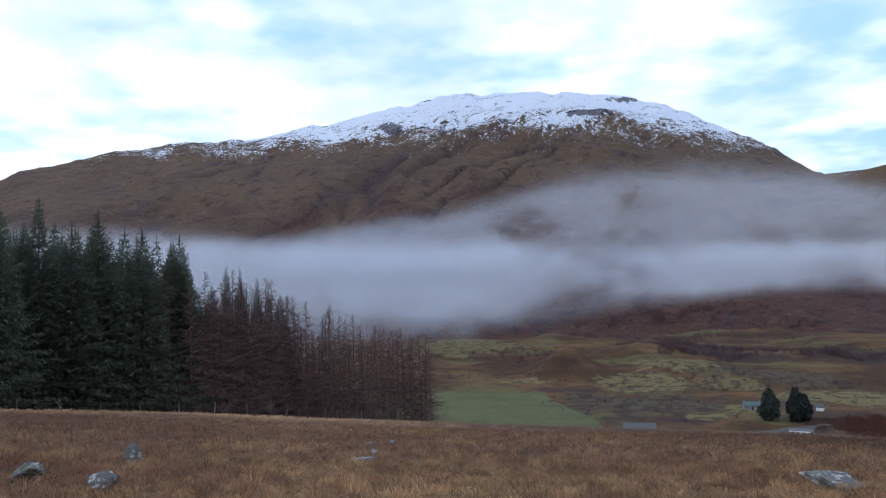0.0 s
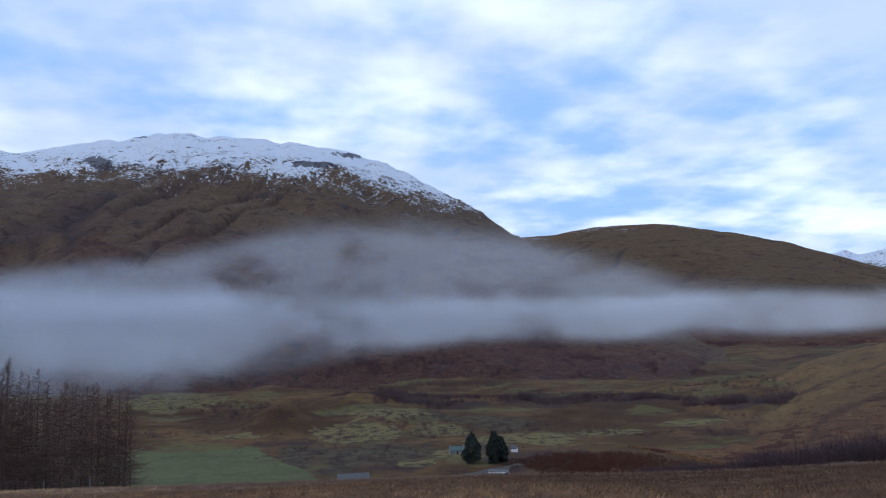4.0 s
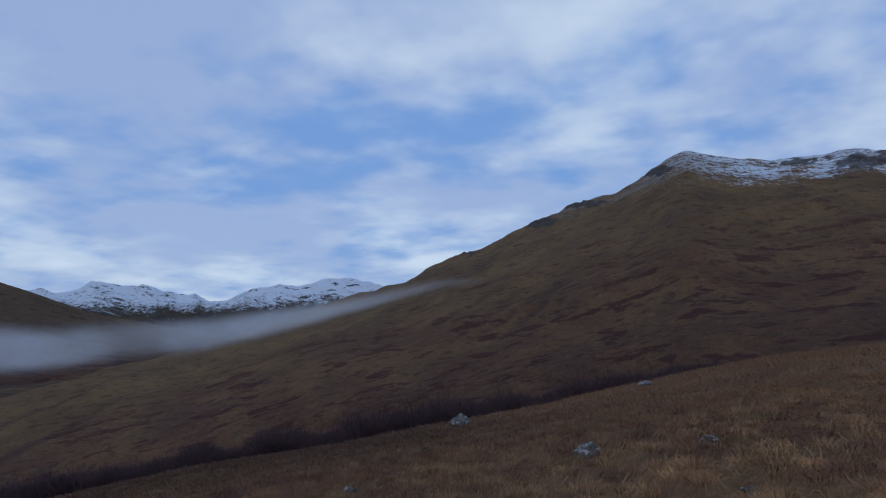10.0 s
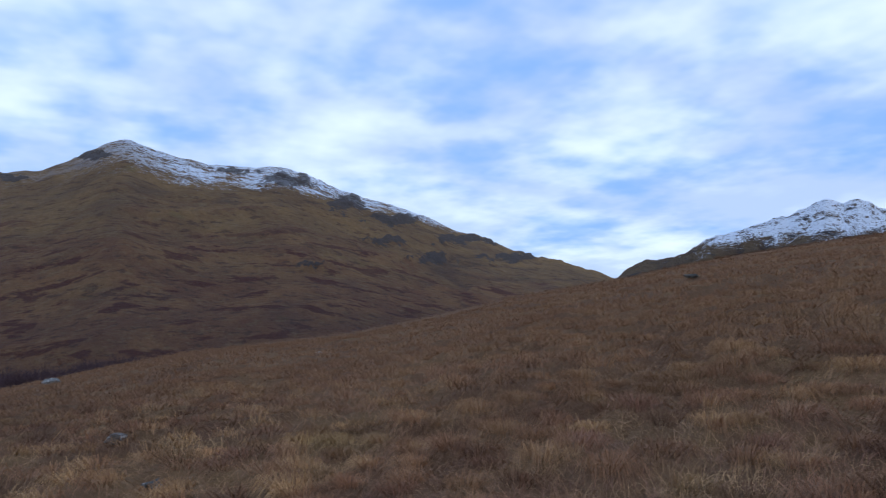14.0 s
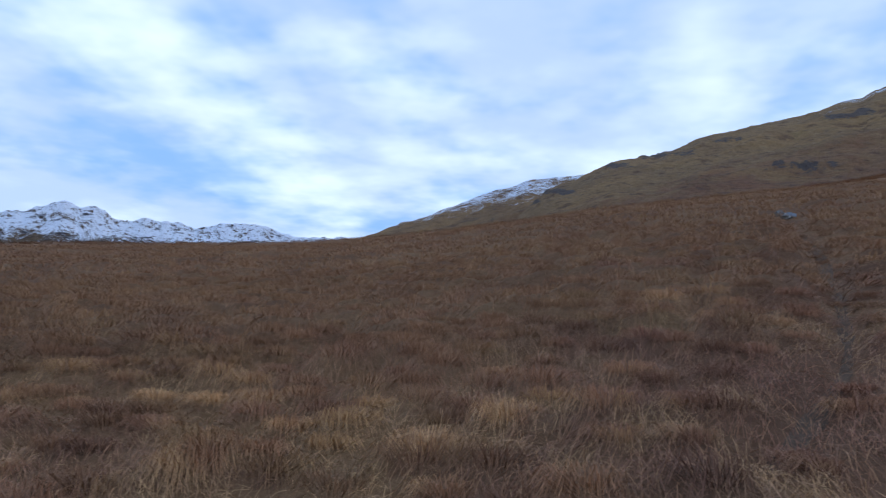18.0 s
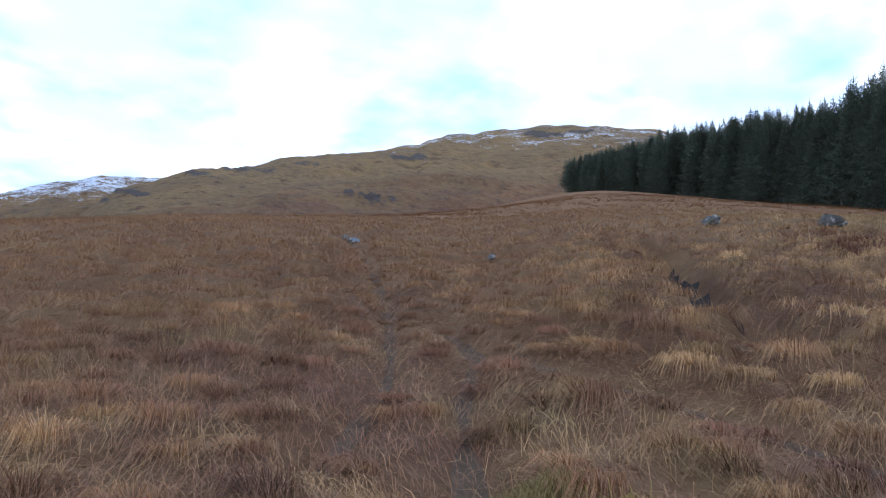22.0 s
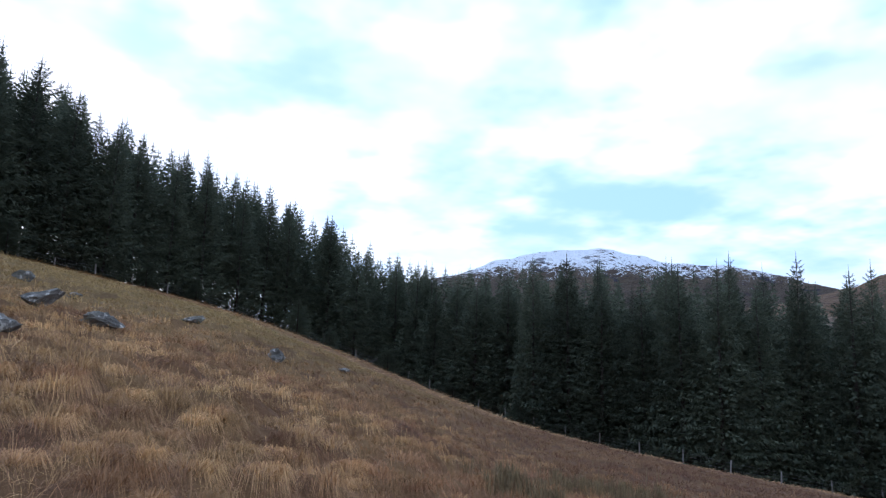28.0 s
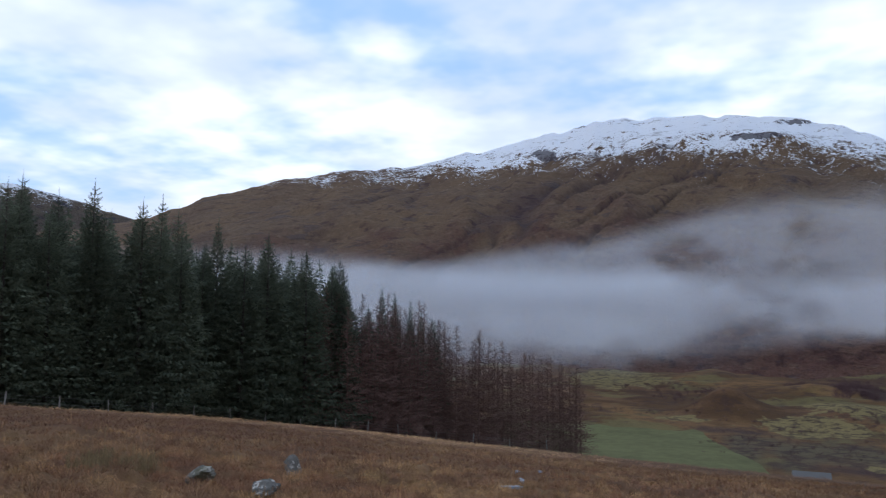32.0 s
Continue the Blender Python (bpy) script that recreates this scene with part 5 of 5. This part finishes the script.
    for i in range(320):
        u, v = g.uniform(-1, 1), g.uniform(-1, 1)
        if u * u + v * v + 1.2 * fbm(u * 4, v * 3, 3, 16) < 0.8:
            x, y, r = foot_of(-114.5 + 9.5 * u, 9.0 - 1.7 * u + 0.75 * v)
            for k in range(5):
                near.append((x + g.normal(0, 0.8), y + g.normal(0, 0.8), g.uniform(0.3, 0.5)))
    for i in range(500):
        az, r = g.uniform(92, 112), g.uniform(14, 34)
        if vnoise(az * 0.3, r * 0.15, 18) > 0.12:
            x, y = xy(az, r)
            near.append((x, y, g.uniform(0.22, 0.36)))
    grow("bracken_patch", "flattened russet patch of dead bracken among the boulders", near, rust)


build_thickets()


def build_far_belt():
    """Dark conifer belts at the foot of the pass hill."""
    g = np.random.RandomState(31)
    tris = []
    small = [spruce_crown(150 + k, 12.0, 2.6, 2.4, 5, 0.6, 1, 0.9, 60) for k in range(3)]

    def belt(n, spot):
        for i in range(n):
            az, el = spot(g.rand())
            r = np.linspace(1050, 2250, 200)
            z = hill_z("mountain_pass", az, r)
            k = int(np.argmin(np.abs(np.degrees(np.arctan2(z - EYE, r)) - el)))
            x, y = xy(az, r[k])
            t = small[g.randint(3)] * g.uniform(0.7, 1.2)
            tris.append(t + np.array([x, y, z[k] - 0.5]))

    belt(420, lambda u: (38 + 17 * u, 1.7 + 0.28 * g.rand() + 0.4 * vnoise(u * 9, 0.0, 3)))
    belt(420, lambda u: (50.5 + 6.0 * u, 4.2 - 2.2 * u - 0.9 * g.rand()))
    tagged(new("conifer_belt", soup("conifer_belt", np.concatenate(tris), YEW)), "dark conifer belts at the foot of the far hill", "trees", kind="stuff")


build_far_belt()


def tufts(g, x, y, size, blades, high, reach, width, segs):
    """Tussocks at the given places: blades arch out of a crown and droop over its sides, as loose strips."""
    n = len(x)
    N = n * blades
    z = ground(x, y)
    side = np.repeat(mound_at(x, y) * size, blades)
    size = np.repeat(np.sqrt(size), blades)
    a = g.uniform(0, 6.283, N)
    flow = np.repeat(vnoise(x * 0.3, y * 0.3, 71) * 9 + 2.0, blades)
    q = np.sqrt(g.rand(N))
    rad = 0.7 * reach * size * q
    out = reach * size * g.uniform(0.35, 1.0, N)
    dx, dy = np.cos(a) * out + np.cos(flow) * reach * 0.3, np.sin(a) * out + np.sin(flow) * reach * 0.3
    rise = high * size * g.uniform(0.5, 1.1, N)
    wild = g.rand(N) < 0.025
    rise = np.where(wild, rise * 2.2, rise)
    fall = side * (1 - np.sqrt(np.maximum(1 - (0.7 * q) ** 2, 0)))
    base = np.stack([np.repeat(x, blades) + np.cos(a) * rad, np.repeat(y, blades) + np.sin(a) * rad, np.repeat(z, blades) - fall * 0.7 + 0.01], 1)
    wa = a + 1.571 + g.uniform(-0.8, 0.8, N)
    w = np.stack([np.cos(wa), np.sin(wa), np.zeros(N)], 1) * width * 0.5
    tone = g.rand(n, 3)
    red = np.clip(0.5 + 2.2 * fbm(x * 0.11, y * 0.11, 3, 57), 0, 1)
    lee = np.clip((x + 4.6) / 0.8, 0, 1) * np.clip(0.4 - y / 1.5, 0, 1)
    tone[:, 1] = (tone[:, 1] * 0.5 + 0.55 * knots(STRAW_BY, polar(x, y)[0])) * (1 - 0.45 * red) * (1 - 0.7 * lee)
    tone[:, 2] = np.maximum(tone[:, 2], lee * (0.5 + 0.5 * tone[:, 2]))
    tone[:, 2] = np.maximum(tone[:, 2] * 0.9, 1.0 - off_paths(x, y) / 1.1 + 0.5 * vnoise(x * 0.8, y * 0.8, 55))
    tone = np.repeat(np.clip(tone, 0, 1), blades, 0)
    drop = np.where(wild, rise, rise * g.uniform(0.0, 0.7, N) - (side - fall) * g.uniform(0.4, 1.0, N))
    if segs == 1:
        tip = base + np.stack([dx * 0.7, dy * 0.7, rise], 1)
        return np.stack([base - w, base + w, tip], 1).reshape(-1, 3), np.arange(3 * N).reshape(-1, 3), np.repeat(tone, 3, 0)
    mid = base + np.stack([dx * 0.5, dy * 0.5, rise], 1)
    tip = base + np.stack([dx, dy, drop], 1)
    v = np.stack([base - w, base + w, mid + w * 0.8, mid - w * 0.8, tip], 1).reshape(-1, 3)
    k = np.arange(N)[:, None] * 5
    f = np.concatenate([k + np.array([[0, 1, 2]]), k + np.array([[0, 2, 3]]), k + np.array([[3, 2, 4]])])
    tone = np.repeat(tone, 5, 0)
    tone[:, 0] += np.tile([-0.40, -0.40, 0.02, 0.02, 0.22], N)  # shade among the tussocks put into the tone: darker feet, paler tips
    return v, f, tone


def thatch(g, x, y, length, width, segs=1):
    """Single long blades lying over in the wind's lie, a loose mat."""
    N = len(x)
    a = vnoise(x * 0.45, y * 0.45, 71) * 9 + 2.0 + g.normal(0, 0.9, N)
    ln = length * g.uniform(0.5, 1.3, N)
    z = ground(x, y)
    base = np.stack([x, y, z - 0.01], 1)
    d = np.stack([np.cos(a), np.sin(a), np.zeros(N)], 1) * ln[:, None]
    far = base + d
    far[:, 2] = ground(far[:, 0], far[:, 1]) + g.uniform(0.0, 0.07, N)
    mid = base + d * 0.5
    mid[:, 2] = (z + far[:, 2]) / 2 + ln * g.uniform(0.08, 0.24, N)
    w = np.stack([-np.sin(a), np.cos(a), g.uniform(-0.6, 0.6, N)], 1) * width * 0.5
    v = np.stack([base - w, base + w, mid + w, mid - w, far], 1).reshape(-1, 3)
    k = np.arange(N)[:, None] * 5
    # low tone: the mat's colour carries some shade of the hollows
    tone = np.stack([0.05 + 0.6 * g.rand(N), 0.6 * g.rand(N), 0.3 + 0.7 * g.rand(N)], 1)
    return v, np.concatenate([k + np.array([[0, 1, 2]]), k + np.array([[0, 2, 3]]), k + np.array([[3, 2, 4]])]), np.repeat(tone, 5, 0)


def course(line, step=0.5):
    """Close points along a bent line."""
    out = []
    for (ax, ay), (bx, by) in zip(line, line[1:]):
        n = max(2, int(math.hypot(bx - ax, by - ay) / step))
        out += [(ax + (bx - ax) * k / n, ay + (by - ay) * k / n) for k in range(n)]
    return np.array(out + [line[-1]])


def strip(name, label, category, line, width, lift, material, seed, tuck=2.0):
    """A ragged band of bare soil along a line."""
    d = np.gradient(line, axis=0)
    nrm = unit(np.stack([-d[:, 1], d[:, 0]], 1))
    k = np.arange(len(line))
    u = np.linspace(-1, 1, 7)
    w = width * np.maximum(0.9 + 1.0 * fbm(k * 0.3, k * 0.0, 2, seed), 0.3)
    X = line[:, 0][:, None] + nrm[:, 0][:, None] * w[:, None] * u[None]
    Y = line[:, 1][:, None] + nrm[:, 1][:, None] * w[:, None] * u[None]
    Z = ground(X, Y) + lift * (1 - np.abs(u)[None] ** 4 * tuck)
    tagged(new(name, sheet(name, X, Y, Z, material)), label, category, kind="structure")


TROD = make_plain("trodden_turf", (0.125, 0.084, 0.056), 0.95, 0.8, 22.0, 0.03, bump=0.03, local=False)
strip("footpath", "narrow trodden muddy path up the moor", "path", course(PATH, 0.2), 0.09, 0.012, TROD, 5)
strip("footpath_fork", "second trodden line of wet turf beside the path", "path", course(FORK, 0.2), 0.09, 0.012, TROD, 7)
strip("side_path", "faint worn path of short dark turf across the slope", "path", course(SIDE_PATH, 0.2), 0.07, 0.010, TROD, 9)
strip("ditch", "dark wet peaty ditch cut through the grass", "ditch", course(DITCH, 0.2), 0.26, 0.06, PEAT, 13, 0.7)


road = [xy(a, d) for a, d in ((18.6, 231), (20.6, 236), (22.6, 240), (24.6, 246), (26.6, 254), (28.0, 262))]
strip("farm_track", "grey gravel farm track leading past the cottage", "track", course([(float(a), float(b)) for a, b in road], 2.0), 2.6, 0.25, TARMAC, 17, 0.5)


RILL = [(-2.1, 19.0), (-1.9, 21.5), (-1.5, 25.0)]


def worn(x, y):
    """How bare the ground is: paths, ditch, rill and boulders keep the grass off."""
    bare = 0.95 * (off_line(x, y, RILL) < 0.3) + 0.4 * (np.minimum(off_line(x, y, PATH), off_line(x, y, FORK)) < 0.2) + 0.97 * (off_line(x, y, DITCH) < 0.5) + 0.5 * (off_line(x, y, SIDE_PATH) < 0.2)
    for bx, by, s in BOULDERS:
        bare = bare + 0.95 * (np.hypot(x - bx, y - by) < s * 0.95)
    return bare


def sow(g, n, r0, r1, a0=-180, a1=180):
    """Even random places in a ring."""
    r = np.sqrt(g.uniform(r0 * r0, r1 * r1, n))
    az = g.uniform(a0, a1, n)
    x, y = xy(az, r)
    keep = (g.rand(n) > worn(x, y)) & (r < soft_knots(REACH, az) * 1.06)
    return x[keep], y[keep]


def tussocks_in(g, r0, r1, a0=-180, a1=180):
    """The middles and sizes of the tussocks in a ring."""
    k = int(r1 / TUSSOCK) + 2
    ix, iy = np.meshgrid(np.arange(-k, k + 1), np.arange(-k, k + 1), indexing="ij")
    x, y, s = (v.ravel() for v in tussock_at(ix, iy))
    az, r = polar(x, y)
    keep = (r >= r0) & (r < r1) & (((az - a0) % 360) <= a1 - a0) & (g.rand(len(x)) > worn(x, y)) & (r < soft_knots(REACH, az) * 1.06)
    x, y, s = x[keep], y[keep], s[keep]
    return x, y, s * (0.35 + 0.65 * np.clip(off_paths(x, y) / 0.7, 0, 1))


def grass_mesh(name, v, f, tone, material):
    me = mesh_of(name, v, f, material)
    me.attributes.new("clump", "FLOAT_VECTOR", "POINT").data.foreach_set("vector", np.asarray(tone, np.float32).ravel())
    return me


def build_grass():
    g = np.random.RandomState(23)
    for name, label, jobs in (
        ("moor_grass", "tussocks of long dead straw-coloured moor grass", [(3, 9, 0, 230, 0.11, 0.25, 0.0040, 3, 110, 310), (6.5, 9, 0, 110, 0.11, 0.25, 0.0060, 3, -50, 110), (9, 19, 0, 66, 0.12, 0.26, 0.0064, 3, -180, 180)]),
        ("moor_grass", "tussocks of dead brown grass on the open slope", [(19, 46, 0, 14, 0.13, 0.28, 0.015, 3, -180, 180), (46, 115, 26000, 8, 0.12, 0.8, 0.05, 1, -180, 180)]),
        ("fallen_grass", "flattened mat of dead straw between the tussocks", [(3, 9, 95000, 0, 0, 0.20, 0.0036, 0, 110, 310), (6.5, 9, 14000, 0, 0, 0.24, 0.005, 0, -50, 110), (9, 19, 95000, 0, 0, 0.28, 0.007, 0, -180, 180), (19, 44, 40000, 0, 0, 0.38, 0.014, 0, -180, 180)]),
    ):
        vs, fs, ts, o = [], [], [], 0
        for r0, r1, n, blades, high, reach, width, segs, a0, a1 in jobs:
            if segs == 0:
                v, f, tone = thatch(g, *sow(g, n, r0, r1, a0, a1), reach, width)
            else:
                x, y, s = (*sow(g, n, r0, r1, a0, a1), None) if n else tussocks_in(g, r0, r1, a0, a1)
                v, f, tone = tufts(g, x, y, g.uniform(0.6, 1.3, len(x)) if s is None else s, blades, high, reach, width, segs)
            vs.append(v)
            fs.append(f + o)
            ts.append(tone)
            o += len(v)
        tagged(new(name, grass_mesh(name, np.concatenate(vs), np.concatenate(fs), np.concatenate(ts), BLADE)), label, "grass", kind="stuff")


build_grass()


def build_green_tussocks():
    """Two tussocks beside the path that are still green."""
    g = np.random.RandomState(77)
    for az, el, dry, dark in ((-141, -8.9, (0.36, 0.27, 0.10), (0.22, 0.15, 0.06)), (-134.8, -10.2, (0.42, 0.32, 0.10), (0.27, 0.19, 0.06))):
        x, y, r = foot_of(az, el)
        n = Nodes("green_grass_blade", 0.75, 0.2)
        blade = n.done(n.mix(n.geo.outputs["Random Per Island"], dark, dry))
        px, py = x + g.normal(0, 0.08, 16), y + g.normal(0, 0.08, 16)
        v, f, tone = tufts(g, px, py, np.full(16, 0.5), 60, 0.11, 0.15, 0.004, 3)
        tagged(new("grass_tussock", mesh_of("grass_tussock", v, f, blade)), "mounded yellow-green grass tussock beside the path", "grass", "green tussocks")


build_green_tussocks()


def build_rushes():
    """Dull olive-brown rushes in the wet hollow."""
    g = np.random.RandomState(83)
    n = Nodes("rush_stem", 0.7, 0.25)
    stem = n.done(n.mix(n.geo.outputs["Random Per Island"], (0.15, 0.105, 0.055), (0.30, 0.215, 0.11)))
    for az, el in [(-54.6, -8.1), (-52.5, -8.0), (-50.6, -8.0), (-48.5, -8.3), (-46.4, -8.6), (-56.3, -8.3), (-34.8, -10.2), (-32.6, -10.9)]:
        x, y, r = foot_of(az, el)
        px, py = x + g.normal(0, 0.3, 16), y + g.normal(0, 0.3, 16)
        v, f, tone = tufts(g, px, py, g.uniform(0.35, 0.8, 16), 24, 0.38, 0.16, 0.010, 3)
        tagged(new("rush_clump", mesh_of("rush_clump", v, f, stem)), "dull olive-brown clump of rushes in a wet hollow of the moor", "rushes", "rushes on the moor")


build_rushes()


# ---- ice and water in the path and the ditch ----
def puddle(az, el, w, d, material, name="frozen_puddle", label="small frozen puddle shining in the trodden path", turn=0.0):
    x, y, r = foot_of(az, el)
    g = np.random.RandomState(int(abs(az * 10)) + 3)
    bm = bmesh.new()
    ring = []
    for k in range(18):
        a = k * 2 * math.pi / 18
        q = 1 + 0.35 * g.uniform(-1, 1)
        px, py = w / 2 * q * math.cos(a), d / 2 * q * math.sin(a)
        ring.append((px, py))
    c, s = math.cos(radians(turn - az)), math.sin(radians(turn - az))
    pts = [(px * c - py * s + x, px * s + py * c + y) for px, py in ring]
    level = gz(x, y) + 0.02
    low = [bm.verts.new((px, py, level - 0.1)) for px, py in pts]
    top = [bm.verts.new((px * 0.97 + x * 0.03, py * 0.97 + y * 0.03, level)) for px, py in pts]
    for k in range(18):
        bm.faces.new((low[k], low[(k + 1) % 18], top[(k + 1) % 18], top[k]))
    mid = bm.verts.new((x, y, level + 0.004))
    for k in range(18):
        bm.faces.new((top[k], top[(k + 1) % 18], mid))
    me = bpy.data.meshes.new(name)
    bm.to_mesh(me)
    bm.free()
    me.materials.append(material)
    tagged(new(name, me), label, "puddle", "ice on the moor")


for az, el, w, d in ((-5.6, -12.9, 0.5, 0.16), (-4.7, -12.4, 0.14, 0.4), (-5.0, -11.7, 0.14, 0.2), (-3.3, -11.7, 0.14, 0.2), (-164.4, 4.3, 0.22, 0.1), (-157.0, 10.0, 0.4, 0.4)):
    puddle(az, el, w, d, ICE)
